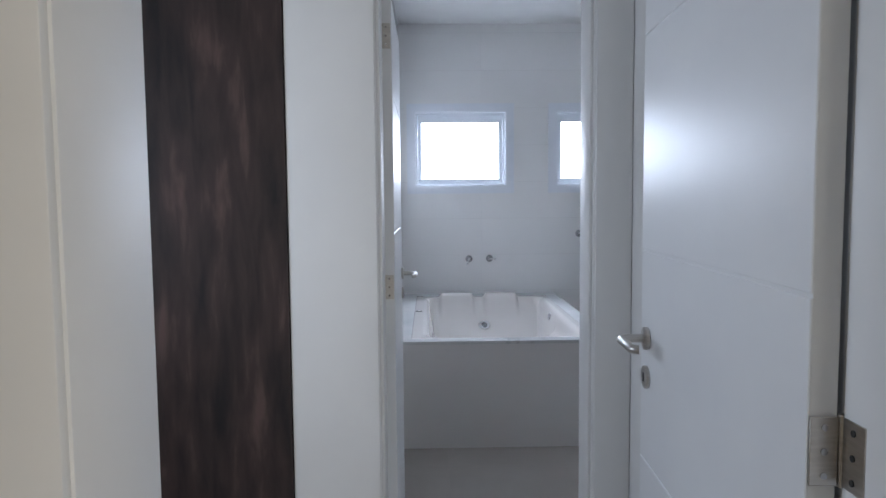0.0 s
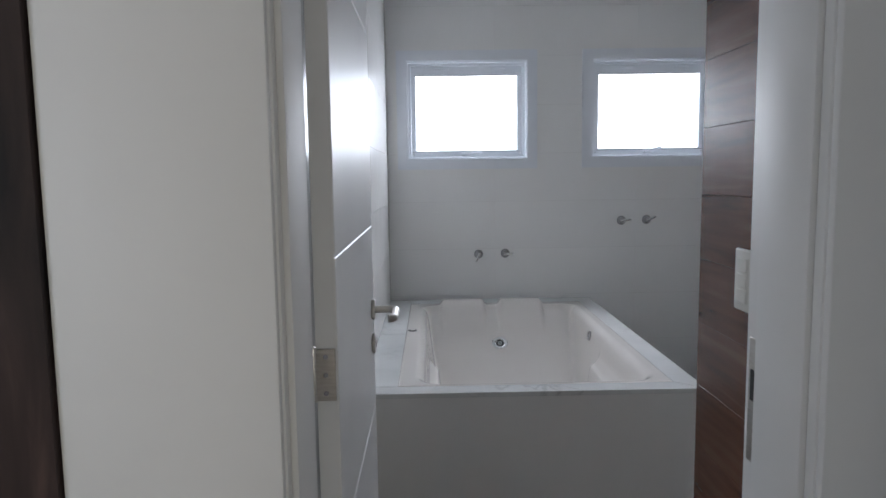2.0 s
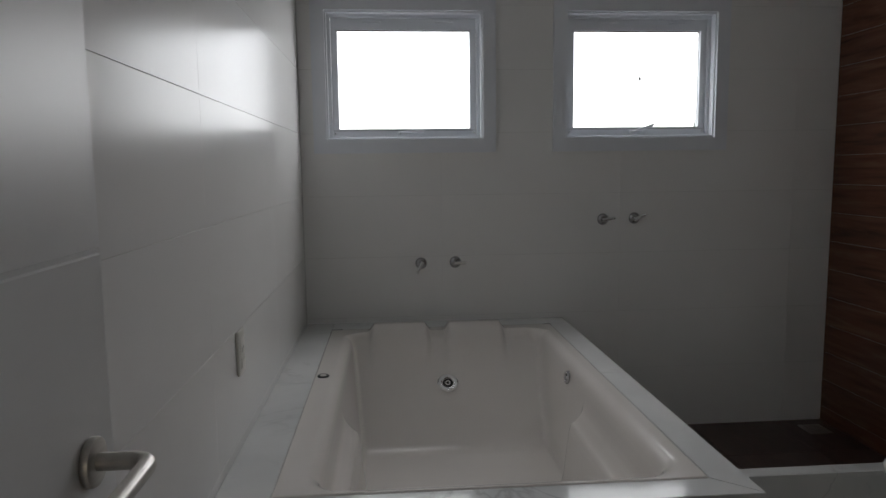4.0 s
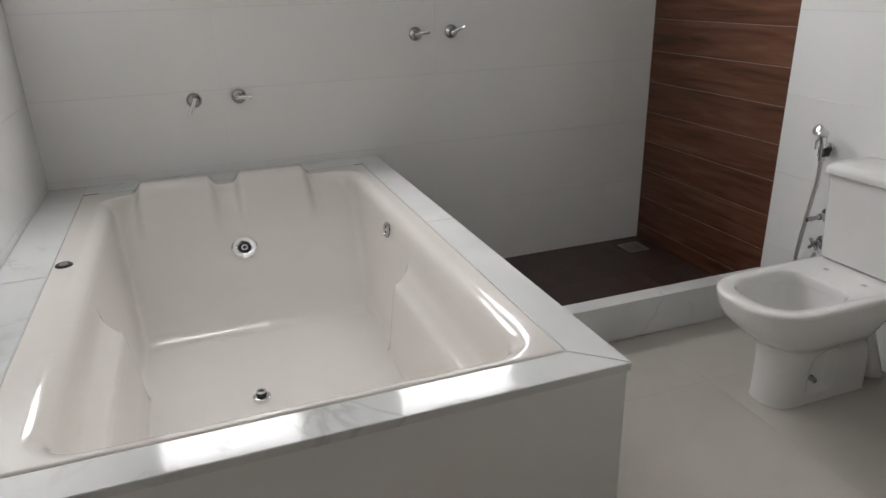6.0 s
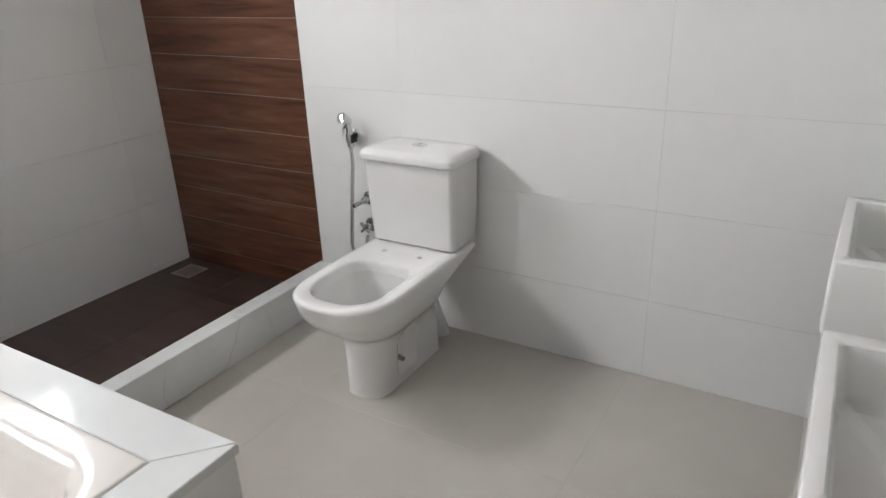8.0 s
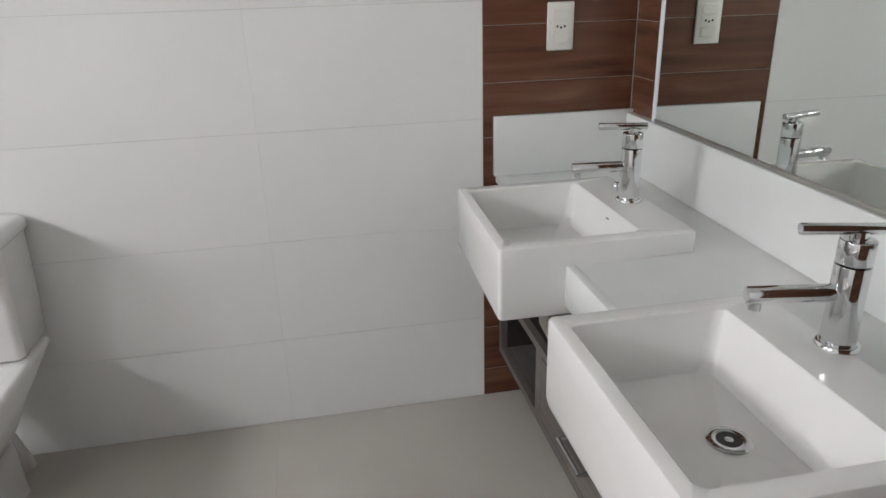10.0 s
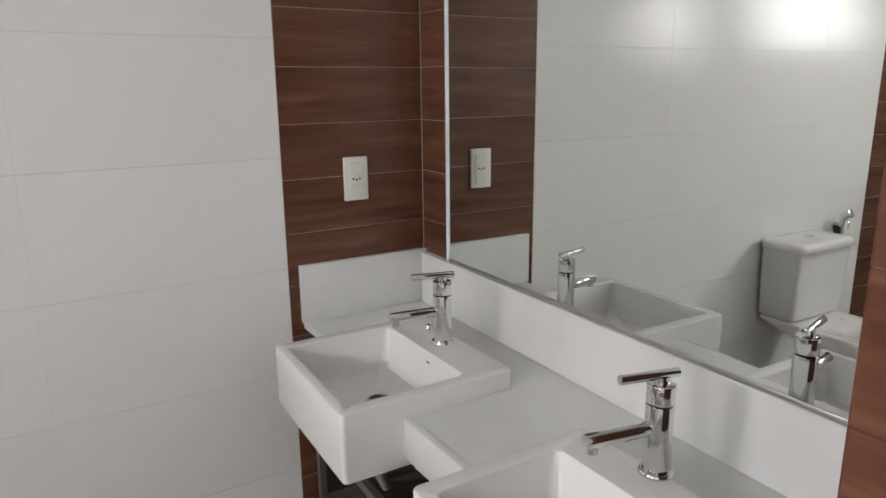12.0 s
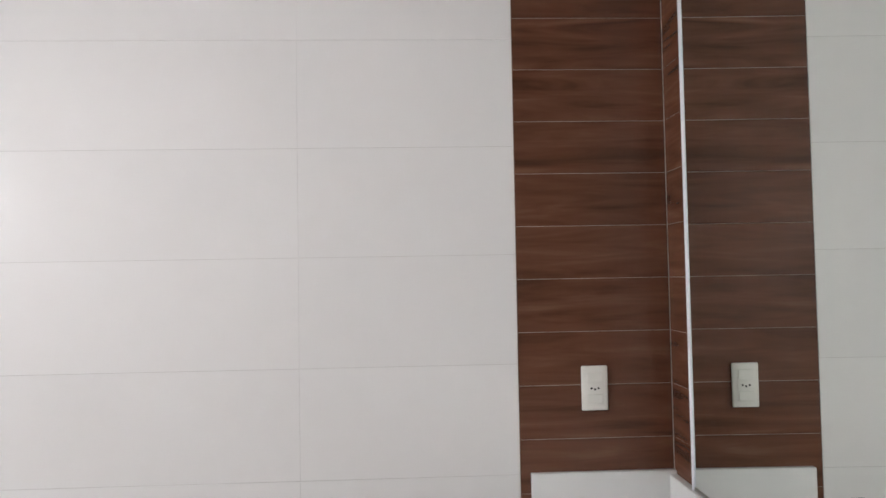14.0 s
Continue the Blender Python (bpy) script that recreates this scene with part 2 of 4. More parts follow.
def cells(us, vs, holes, put, d0, d1, bm=None):
    """A slab over the grid us x vs with rectangular holes cut right through it. put(u, v, d) lays it into the world."""
    out = bm or bmesh.new()

    def solid(i, j):
        if not (0 <= i < len(us) - 1 and 0 <= j < len(vs) - 1):
            return False
        u, v = (us[i] + us[i + 1]) / 2, (vs[j] + vs[j + 1]) / 2
        return not any(a < u < b and c < v < d for a, b, c, d in holes)

    cache = {}

    def vert(i, j, d):
        if (i, j, d) not in cache:
            cache[i, j, d] = out.verts.new(put(us[i], vs[j], d))
        return cache[i, j, d]

    for i in range(len(us) - 1):
        for j in range(len(vs) - 1):
            if not solid(i, j):
                continue
            for d in (d0, d1):
                out.faces.new([vert(a, b, d) for a, b in ((i, j), (i + 1, j), (i + 1, j + 1), (i, j + 1))])
            for (p, q), (a, b) in ((((i, j), (i + 1, j)), (i, j - 1)), (((i, j + 1), (i + 1, j + 1)), (i, j + 1)),
                                   (((i, j), (i, j + 1)), (i - 1, j)), (((i + 1, j), (i + 1, j + 1)), (i + 1, j))):
                if not solid(a, b):
                    out.faces.new([vert(*p, d0), vert(*q, d0), vert(*q, d1), vert(*p, d1)])
    return out


def breaks(lo, hi, holes, k):
    return sorted({lo, hi} | {h[k] for h in holes if lo < h[k] < hi} | {h[k + 1] for h in holes if lo < h[k + 1] < hi})


def structure(name, bm, mat, label, category):
    return tagged(part(name, bm, mat, smooth=False), label, category, kind="structure")


def joints(lo, hi, one, step):
    """Joint places at one, one + step, ... between lo and hi, with both ends."""
    k = math.ceil((lo - one) / step)
    out = [lo]
    while one + k * step < hi - 0.01:
        if one + k * step > lo + 0.01:
            out.append(one + k * step)
        k += 1
    return out + [hi]


PIECES = []


def pieces(name, parent, us, vs, holes, put, mat, thick=0.008, gap=0.0008):
    """Tiles or planks over a grid, each an object of its own; built last in the file."""
    PIECES.append((name, parent, us, vs, holes, put, mat, thick, gap))


def lay(name, parent, us, vs, holes, put, mat, thick, gap):
    gap_u, gap_v = (gap * 0.5, gap * 1.5) if mat is WHITE_TILE else (gap, gap)
    shared = {}
    for i in range(len(us) - 1):
        for j in range(len(vs) - 1):
            u0, u1, v0, v1 = us[i] + gap_u / 2, us[i + 1] - gap_u / 2, vs[j] + gap_v / 2, vs[j + 1] - gap_v / 2
            cut = [h for h in holes if h[0] < u1 and h[1] > u0 and h[2] < v1 and h[3] > v0]
            if any(h[0] <= u0 and h[1] >= u1 and h[2] <= v0 and h[3] >= v1 for h in cut):
                continue
            cu, cv = (u0 + u1) / 2, (v0 + v1) / 2
            origin = Vector(put(cu, cv, 0))
            rel = [(h[0] - cu, h[1] - cu, h[2] - cv, h[3] - cv) for h in cut]
            key = (round(u1 - u0, 4), round(v1 - v0, 4), tuple(tuple(round(x, 4) for x in h) for h in rel))
            if key not in shared:
                lay_at = lambda u, v, d: Vector(put(cu + u, cv + v, d)) - origin
                if cut:
                    bm = cells(breaks(u0 - cu, u1 - cu, rel, 0), breaks(v0 - cv, v1 - cv, rel, 2), rel, lay_at, 0, thick)
                else:
                    bm = bmesh.new()
                    c = min(0.0006, gap * 0.5)
                    loops = []
                    for inset, d in ((0, 0), (0, thick - c), (c, thick)):
                        loops.append([bm.verts.new(lay_at(u, v, d)) for u, v in ((u0 - cu + inset, v0 - cv + inset), (u1 - cu - inset, v0 - cv + inset),
                                                                                (u1 - cu - inset, v1 - cv - inset), (u0 - cu + inset, v1 - cv - inset))])
                    for a, b in zip(loops, loops[1:]):
                        for k in range(4):
                            bm.faces.new((a[k], a[(k + 1) % 4], b[(k + 1) % 4], b[k]))
                    bm.faces.new(loops[-1])
                    bm.faces.new(loops[0][::-1])
                shared[key] = mesh_of(name, bm, mat, smooth=False)
            ob = new(name, shared[key])
            ob.parent = parent
            ob.location = origin


# ---- plan, in metres ----
XW, XE, YN, H = -0.37, 2.378, 5.90, 2.883          # tile faces of the bathroom's west, east and north walls; ceiling
YD0, YD1 = 2.33, 2.53                               # wall of the bathroom door
YV = 2.618                                          # back of the vanity niche
PX0, PX1, PY = 0.535, 0.874, 3.042                     # wood-tiled pier beside the bathroom door
D1Y0, D1Y1, D1X0, D1X1 = 0.74, 0.93, -0.442, 0.377   # first doorway
D2X0, D2X1 = -0.285, 0.412                          # second doorway
WIN = [(-0.24, 0.53, 1.545, 2.165), (0.95, 1.722, 1.545, 2.165)]
T = 0.002                                           # how far the tile faces stand off their bed

# floor and ceilings
floor_ob = structure("floor", box(-2.6, 2.6, -3.0, 6.1, -0.12, -0.002), FLOOR_GROUT, "polished off-white porcelain floor of large square tiles", "floor")
structure("ceiling", box(XW - 0.15, XE + 0.15, YD1, YN + 0.2, H, H + 0.1), PAINT, "plain white painted bathroom ceiling", "ceiling")
structure("ceiling_hall", box(-1.75, 0.7, D1Y0, YD1, 2.75, 2.85), PAINT, "plain white painted hall ceiling", "ceiling")
structure("ceiling_bedroom", box(-2.6, 2.6, -3.0, D1Y0, 2.75, 2.85), PAINT, "plain white painted bedroom ceiling", "ceiling")

# bathroom walls
north = structure("wall_north", cells(breaks(XW - 0.15, XE + 0.15, WIN, 0), breaks(0, H, WIN, 2), WIN, lambda u, v, d: (u, YN + d, v), T, 0.17), GROUT,
                  "white tiled bathroom wall with two small windows", "wall")
pieces("tile", north, joints(XW, XE, 0.32, 0.92), joints(0, H, 0.96, 0.3085), WIN, lambda u, v, d: (u, YN + 0.008 - d, v), WHITE_TILE)
west = structure("wall_west", box(XW - 0.15, XW - T, YD1, YN + T, 0, H), GROUT, "white tiled bathroom wall along the bathtub", "wall")
pieces("tile", west, joints(YD1, YN - 0.003, 4.12, 0.92), joints(0, H, 0.96, 0.3085), [], lambda u, v, d: (XW - 0.008 + d, u, v), WHITE_TILE)
east = structure("wall_east", box(XE + T, XE + 0.15, YV - 0.1, YN + T, 0, H), GROUT, "bathroom wall of white tiles between two wood-look bands", "wall")
for lo, hi in ((5.0335, YN - 0.001), (YV + 0.001, 3.0565)):
    part("plank_bed", box(XE + 0.0012, XE + 0.004, lo, hi, 0.001, H - 0.001), PLANK_GROUT, east, smooth=False)
pieces("tile", east, joints(3.057, 5.033, 3.668, 0.92), joints(0, H, 0.283, 0.3085), [], lambda u, v, d: (XE + 0.008 - d, u, v), WHITE_TILE)
pieces("plank", east, [5.034, YN - 0.001], joints(0, H, 0.096, 0.15), [], lambda u, v, d: (XE + 0.008 - d, u, v), WOOD_TILE, gap=0.0014)
pieces("plank", east, [YV + 0.001, 3.056], joints(0, H, 0.096, 0.15), [], lambda u, v, d: (XE + 0.008 - d, u, v), WOOD_TILE, gap=0.0014)
niche = structure("wall_niche", box(PX1 - 0.05, XE + 0.15, YD0, YV - T, 0, H), PLANK_GROUT, "wood-look tiled wall behind the vanity", "wall")
pieces("plank", niche, [PX1 + 0.001, 1.45, XE - 0.001], joints(0, H, 0.096, 0.15), [], lambda u, v, d: (u, YV - 0.008 + d, v), WOOD_TILE, gap=0.0014)
pier = structure("pier", box(PX0 + T, PX1 - T, YD1 - 0.05, PY - T, 0, H), PLANK_GROUT, "wood-look tiled pier between door and vanity", "wall")
pieces("plank", pier, [YD1 + 0.012, PY - 0.001], joints(0, H, 1.39, 0.15), [], lambda u, v, d: (PX0 + 0.008 - d, u, v), WOOD_TILE, gap=0.0007)
pieces("plank", pier, [YV + 0.002, PY - 0.001], joints(0, H, 1.39, 0.15), [], lambda u, v, d: (PX1 - 0.008 + d, u, v), WOOD_TILE, gap=0.0007)
pieces("plank", pier, [PX0 + 0.002, PX1 - 0.002], joints(0, H, 1.39, 0.15), [], lambda u, v, d: (u, PY - 0.008 + d, v), WOOD_TILE, gap=0.0007)

# wall of the bathroom door, hall and bedroom
DOOR2 = [(D2X0 - 0.03, D2X1 + 0.03, -1, 2.17)]
structure("wall_south", cells(breaks(-1.75, PX1, DOOR2, 0), [0, 2.17, H], DOOR2, lambda u, v, d: (u, d, v), YD0 + 0.012, YD1), PAINT,
          "white painted wall with the bathroom doorway", "wall")
structure("wall_hall_east", box(0.536, 0.70, D1Y1, YD0 + 0.012, 0, 2.75), PAINT, "plain white painted hall wall", "wall")
# made-up opening out of view, for the hall fill lamp
HALL_LAMP_HOLE = [(1.00, 1.66, 1.0, 2.1)]
structure("wall_hall_west", cells([D1Y1, 1.00, 1.66, YD0 + 0.012], [0, 1.0, 2.1, 2.75], HALL_LAMP_HOLE, lambda u, v, d: (d, u, v), -1.75, -1.6), PAINT,
          "unseen white painted hall wall with an opening added for a fill lamp", "wall")
DOOR1 = [(D1X0 - 0.03, D1X1 + 0.03, -1, 2.17)]
structure("wall_bedroom_north", cells(breaks(-2.6, 2.6, DOOR1, 0), [0, 2.17, 2.75], DOOR1, lambda u, v, d: (u, d, v), D1Y0 + 0.012, D1Y1 - 0.012), CREAM,
          "cream painted bedroom wall with a doorway", "wall")
# unseen opening, added only to let the bedroom fill lamp in
BED_LAMP_HOLE = [(0.8, 2.2, 0.9, 2.1)]
structure("wall_bedroom_south", cells([-2.6, 0.8, 2.2, 2.6], [0, 0.9, 2.1, 2.75], BED_LAMP_HOLE, lambda u, v, d: (u, d, v), -3.15, -3.0), CREAM,
          "unseen cream painted bedroom wall with an opening added for a fill lamp", "wall")
structure("wall_bedroom_east", box(2.6, 2.75, -3.0, D1Y0 + 0.012, 0, 2.75), CREAM, "plain cream painted bedroom wall", "wall")
structure("wall_bedroom_west", box(-2.75, -2.6, -3.0, D1Y0 + 0.012, 0, 2.75), CREAM, "plain cream painted bedroom wall", "wall")

# floor tiles and shower floor
CURB0, CURB1, TUBX, TUBY = 4.968, 5.042, 0.93, 3.99
pieces("tile", floor_ob, joints(-1.6, XE, -0.03, 0.90), joints(D1Y0, CURB0, 3.71, 0.90), [], lambda u, v, d: (u, v, -0.008 + d), FLOOR_TILE, gap=0.0005)
shower_floor = structure("shower_floor", box(TUBX, XE, CURB1 - 0.01, YN, -0.002, 0.012), SHOWER_FLOOR, "dark brown tiled shower floor", "floor")
pieces("tile", shower_floor, joints(TUBX, XE, 1.2, 0.45), joints(CURB1, YN, 5.49, 0.45), [], lambda u, v, d: (u, v, 0.010 + d), SHOWER_FLOOR, 0.008, 0.002)


# ---- windows ----
def window(k, x0, x1, z0, z1, lever_turn):
    w = thing("window_%d" % k, "white aluminium awning window with a broad flat trim", "window", kind="structure")
    trim = 0.065
    bm = cells([x0 - trim, x0, x1, x1 + trim], [z0 - trim, z0, z1, z1 + trim], [(x0, x1, z0, z1)], lambda u, v, d: (u, YN + d, v), -0.014, 0.001)
    bmesh.ops.bevel(bm, geom=[e for e in bm.edges if e.calc_face_angle(0) > 1], offset=0.003, segments=2, affect="EDGES")
    part("window_trim", bm, ALUMINIUM, w)
    bm = cells([x0, x0 + 0.008, x1 - 0.008, x1], [z0, z0 + 0.008, z1 - 0.008, z1], [(x0 + 0.008, x1 - 0.008, z0 + 0.008, z1 - 0.008)],
               lambda u, v, d: (u, YN + d, v), 0.0015, 0.15)
    part("window_jamb", bm, ALUMINIUM, w, smooth=False)
    a, b, c, d_ = x0 + 0.008, x1 - 0.008, z0 + 0.008, z1 - 0.008
    f = 0.016
    bm = cells([a, a + f, b - f, b], [c, c + f, d_ - f, d_], [(a + f, b - f, c + f, d_ - f)], lambda u, v, d: (u, YN + d, v), 0.045, 0.105)
    bmesh.ops.bevel(bm, geom=[e for e in bm.edges if e.calc_face_angle(0) > 1], offset=0.002, segments=1, affect="EDGES")
    part("window_frame", bm, ALUMINIUM, w)
    a, b, c, d_ = a + f + 0.002, b - f - 0.002, c + f - 0.006, d_ - f + 0.004
    s, low_rail = 0.030, 0.040
    sash = cells([a, a + s, b - s, b], [c, c + low_rail, d_ - 2 * s, d_], [(a + s, b - s, c + low_rail, d_ - 2 * s)], lambda u, v, d: (u, YN + d, v), 0.060, 0.094)
    bmesh.ops.bevel(sash, geom=[e for e in sash.edges if e.calc_face_angle(0) > 1], offset=0.003, segments=2, affect="EDGES")
    sash_ob = part("sash", sash, ALUMINIUM, w)
    part("gasket", cells([a + s - 0.004, a + s, b - s, b - s + 0.004], [c + low_rail - 0.004, c + low_rail, d_ - 2 * s - 0.005, d_ - 2 * s + 0.004],
                         [(a + s, b - s, c + low_rail, d_ - 2 * s - 0.005)], lambda u, v, d: (u, YN + d, v), 0.072, 0.080), RUBBER, sash_ob, "dark rubber seal", smooth=False)
    pane = part("pane", box(a + s - 0.004, b - s + 0.004, YN + 0.076, YN + 0.080, c + low_rail - 0.004, d_ - 2 * s + 0.004), GLASS, sash_ob, "clear window glass", smooth=False)
    pane.visible_shadow = False
    xs = (x0 + x1) / 2 + 0.02
    if k > 1:
        drop = cyl((xs, YN + 0.0758, 1.845), (xs, YN + 0.0752, 1.845), 0.007, n=12)
        for v in drop.verts:              # drawn out to a point at the top
            v.co.z += 0.008 * max(0.0, (v.co.z - 1.848) / 0.004)
    else:
        drop = box(xs - 0.0022, xs + 0.0022, YN + 0.0752, YN + 0.0758, 1.832, 1.860)
    part("drip_mark", drop, RUBBER, pane, "small dark drop on the glass")
    # black strips that stand in for the shade in the sash's narrow gaps
    part("sash_gap", box(a + 0.004, b - 0.004, YN + 0.0592, YN + 0.0606, c + 0.0015, c + 0.0045), RUBBER, sash_ob, smooth=False)
    part("sash_gap", box(a + 0.004, b - 0.004, YN + 0.0592, YN + 0.0606, c + 0.030, c + 0.0318), RUBBER, sash_ob, smooth=False)
    # bead added on the sill to draw the bright line of its lit ledge
    part("sill_bead", box(x0 + 0.009, x1 - 0.009, YN + 0.010, YN + 0.022, z0 + 0.0082, z0 + 0.0125, 0.0015, 2), ALUMINIUM, w)
    for x in (a + 0.010, b - 0.010):
        part("corner_screw", cyl((x, YN + 0.0604, c + 0.017), (x, YN + 0.0585, c + 0.017), 0.0035, n=10), DIMMED_CHROME, sash_ob)
    for sx in (0.22, 0.72):
        x = a + (b - a) * sx
        part("top_clip", box(x, x + 0.09, YN + 0.053, YN + 0.0605, d_ - 0.028, d_ - 0.018, 0.002), ALUMINIUM, sash_ob)
    # latch: small plate with a swivelling lever
    xm = (x0 + x1) / 2
    latch = part("latch", box(xm - 0.035, xm + 0.035, YN + 0.050, YN + 0.0605, c + 0.006, c + 0.026, 0.003), ALUMINIUM, w)
    lv = box(-0.012, 0.105, -0.010, 0.0, -0.007, 0.007, 0.003)
    bmesh.ops.transform(lv, matrix=Matrix.Translation((xm - 0.01, YN + 0.0505, c + 0.018)) @ Matrix.Rotation(radians(-lever_turn), 4, "Y"), verts=lv.verts)
    part("lever", lv, ALUMINIUM, latch)
    part("screw", cyl((xm - 0.026, YN + 0.0505, c + 0.016), (xm - 0.026, YN + 0.048, c + 0.016), 0.003, n=10), RUBBER, latch)
    return w


window(1, *WIN[0], 4)
window(2, *WIN[1], 18)


# ---- doors ----
def door_frame(name, x0, x1, y0, y1, top, casing):
    fr = thing(name, "white lacquered door frame with flat casing", "door frame", kind="structure")
    j = 0.03
    for a, b, n in ((x0 - j, x0, "jamb"), (x1, x1 + j, "jamb")):
        part(n, box(a, b, y0 + 0.001, y1 - 0.001, 0, top, 0.002), FRAME_PAINT, fr)
    part("head", box(x0 - j, x1 + j, y0 + 0.001, y1 - 0.001, top, top + j, 0.002), FRAME_PAINT, fr)
    for y, face in ((y0, -1), (y1, 1)):
        for lo, hi in ((x0 - casing[0], x0 - 0.004), (x1 + 0.004, x1 + casing[1])):
            if hi - lo > 0.02:
                ya, yb = sorted((y - face * 0.004, y + face * 0.012))
                part("casing", box(lo, hi, ya, yb, 0, top + 0.004, 0.003), FRAME_PAINT, fr)
        ya, yb = sorted((y - face * 0.004, y + face * 0.012))
        part("casing", box(x0 - casing[0], x1 + casing[1], ya, yb, top + 0.004, top + 0.10, 0.003), FRAME_PAINT, fr)
    return fr


def leaf(name, length, label):
    """A door leaf along local +y from its hinge edge, visible face at local x = 0, thickness towards -x."""
    d = thing(name, label, "door", kind="structure")
    part("core", box(-0.036, -0.0025, 0, length, 0.012, 2.13, 0.001), LACQUER, d, smooth=False)
    zs = [0.012, 0.356, 0.836, 1.316, 1.796, 2.13]
    for a, b in zip(zs, zs[1:]):
        part("face_panel", box(-0.004, 0, 0.0, length, a + 0.0026, b - 0.0026, 0.0016, 1), LACQUER, d, smooth=False)
    return d


def lever_handle(parent, y, z, side, back):
    """Tubular lever with round rose and key escutcheon on the face at local x = 0; the lever points to local y by back."""
    hd = part("handle", tube([(0.0, y, z), (side * 0.045, y, z), *arc((side * 0.045, y + back * 0.018, z), (0, -back, 0), (side, 0, 0), 0.018, 0, 90, 6),
                              (side * 0.063, y + back * 0.10, z), *arc((side * 0.047, y + back * 0.10, z), (side, 0, 0), (0, back, 0), 0.016, 15, 80, 5)], 0.0095, 14), STEEL, parent, "brushed steel lever handle")
    part("rose", cyl((0, y, z), (side * 0.010, y, z), 0.026, n=28, bevel=0.003), STEEL, hd)
    esc = part("key_escutcheon", cyl((0, y, z - 0.088), (side * 0.009, y, z - 0.088), 0.026, n=28, bevel=0.003), STEEL, hd)
    part("keyhole", box(side * 0.0092 - 0.0006, side * 0.0092 + 0.0006, y - 0.004, y + 0.004, z - 0.098, z - 0.078, 0.0003, 1), RUBBER, esc, smooth=False)
    return hd


def hinge(parent, x, y, z, plate_x):
    """A butt hinge: two plates with screws and a knuckle."""
    hg = part("hinge", cyl((x, y, z - 0.045), (x, y, z + 0.045), 0.0065, n=14, bevel=0.001), STEEL, parent, "satin steel hinge")
    for a, b in plate_x:
        pl = part("hinge_plate", box(min(a, b), max(a, b), y - 0.0045, y - 0.002, z - 0.043, z + 0.043, 0.001, 1), STEEL, hg)
    xm = sum(plate_x[0]) / 2
    for dz in (-0.03, 0, 0.03):
        part("screw", cyl((xm, y - 0.0045, z + dz), (xm, y - 0.006, z + dz), 0.0042, n=12), DIMMED_CHROME, hg)
    return hg


door_frame("door_frame_1", D1X0, D1X1, D1Y0, D1Y1, 2.14, (0.10, 0.10))
door_1 = leaf("door_1", 0.755, "white lacquered door with fine horizontal grooves, standing open")
door_1.matrix_world = pose(0.336, 0.935, 0, 0, 0, -2.6) @ Matrix.Diagonal((-1, 1, 1, 1))
lever_handle(door_1, 0.700, 1.120, 1, -1)
hinge(door_1, -0.043, 0.0, 1.127, [(-0.036, -0.002), (-0.046, -0.052)])
hinge(door_1, -0.043, 0.0, 1.95, [(-0.036, -0.002), (-0.046, -0.052)])
hinge(door_1, -0.043, 0.0, 0.28, [(-0.036, -0.002), (-0.046, -0.052)])
jamb_hinges = thing("hinge_leaf", "satin steel hinge leaves let into the door jamb", "hinge", kind="structure")
for z in (0.28, 1.127, 1.95):
    jp = part("hinge_plate", box(D1X1 - 0.0015, D1X1 + 0.002, D1Y1 - 0.045, D1Y1 - 0.003, z - 0.043, z + 0.043, 0.0008, 1), STEEL, jamb_hinges)
    for dz in (-0.03, 0, 0.03):
        part("screw", cyl((D1X1 - 0.0015, D1Y1 - 0.024, z + dz), (D1X1 - 0.003, D1Y1 - 0.024, z + dz), 0.0042, n=12), RUBBER, jp)
strike = thing("strike_plate", "dark recessed steel strike plate in the door frame", "strike plate", kind="structure")
part("plate", box(D1X0 - 0.001, D1X0 + 0.0015, D1Y1 - 0.030, D1Y1 - 0.008, 0.99, 1.06, 0.0005, 1), STEEL, strike)
part("slot", box(D1X0 + 0.001, D1X0 + 0.002, D1Y1 - 0.024, D1Y1 - 0.014, 1.0, 1.05), RUBBER, strike, smooth=False)

frame_2 = door_frame("door_frame_2", D2X0, D2X1, YD0, YD1, 2.14, (0.287, 0.122))
part("stop", box(D2X0, D2X0 + 0.010, YD0 + 0.02, YD1 - 0.045, 0, 2.14, 0.002), FRAME_PAINT, frame_2)
part("stop", box(D2X1 - 0.010, D2X1, YD0 + 0.02, YD1 - 0.045, 0, 2.14, 0.002), FRAME_PAINT, frame_2)
strike_2 = thing("strike_plate", "steel strike plate let into the bathroom door frame", "strike plate", kind="structure")
part("plate", box(D2X1 - 0.0015, D2X1 + 0.001, YD1 - 0.036, YD1 - 0.010, 0.98, 1.18, 0.0005, 1), STEEL, strike_2)
part("slot", box(D2X1 - 0.002, D2X1 - 0.001, YD1 - 0.029, YD1 - 0.017, 1.08, 1.13), RUBBER, strike_2, smooth=False)
door_2 = leaf("door_2", 0.70, "white lacquered door with fine horizontal grooves, opened against the wall")
door_2.matrix_world = pose(-0.245, 2.541, 0, 0, 0, 0.3)
lever_handle(door_2, 0.635, 1.105, 1, -1)
for z in (0.25, 1.125, 2.0):
    hinge(door_2, -0.040, 0.0, z, [(-0.036, -0.004), (-0.044, -0.050)])

# tall rust-coloured cabinet front beside the bathroom door
panel = thing("wardrobe_panel", "tall dark rust-brown laminate wardrobe front beside the doorway", "wardrobe")
part("door", box(-1.30, -0.575, YD0 - 0.020, YD0 + 0.011, 0.0, 2.60, 0.002), RUST, panel)
part("door", box(-1.598, -1.303, YD0 - 0.020, YD0 + 0.011, 0.0, 2.60, 0.002), RUST, panel)


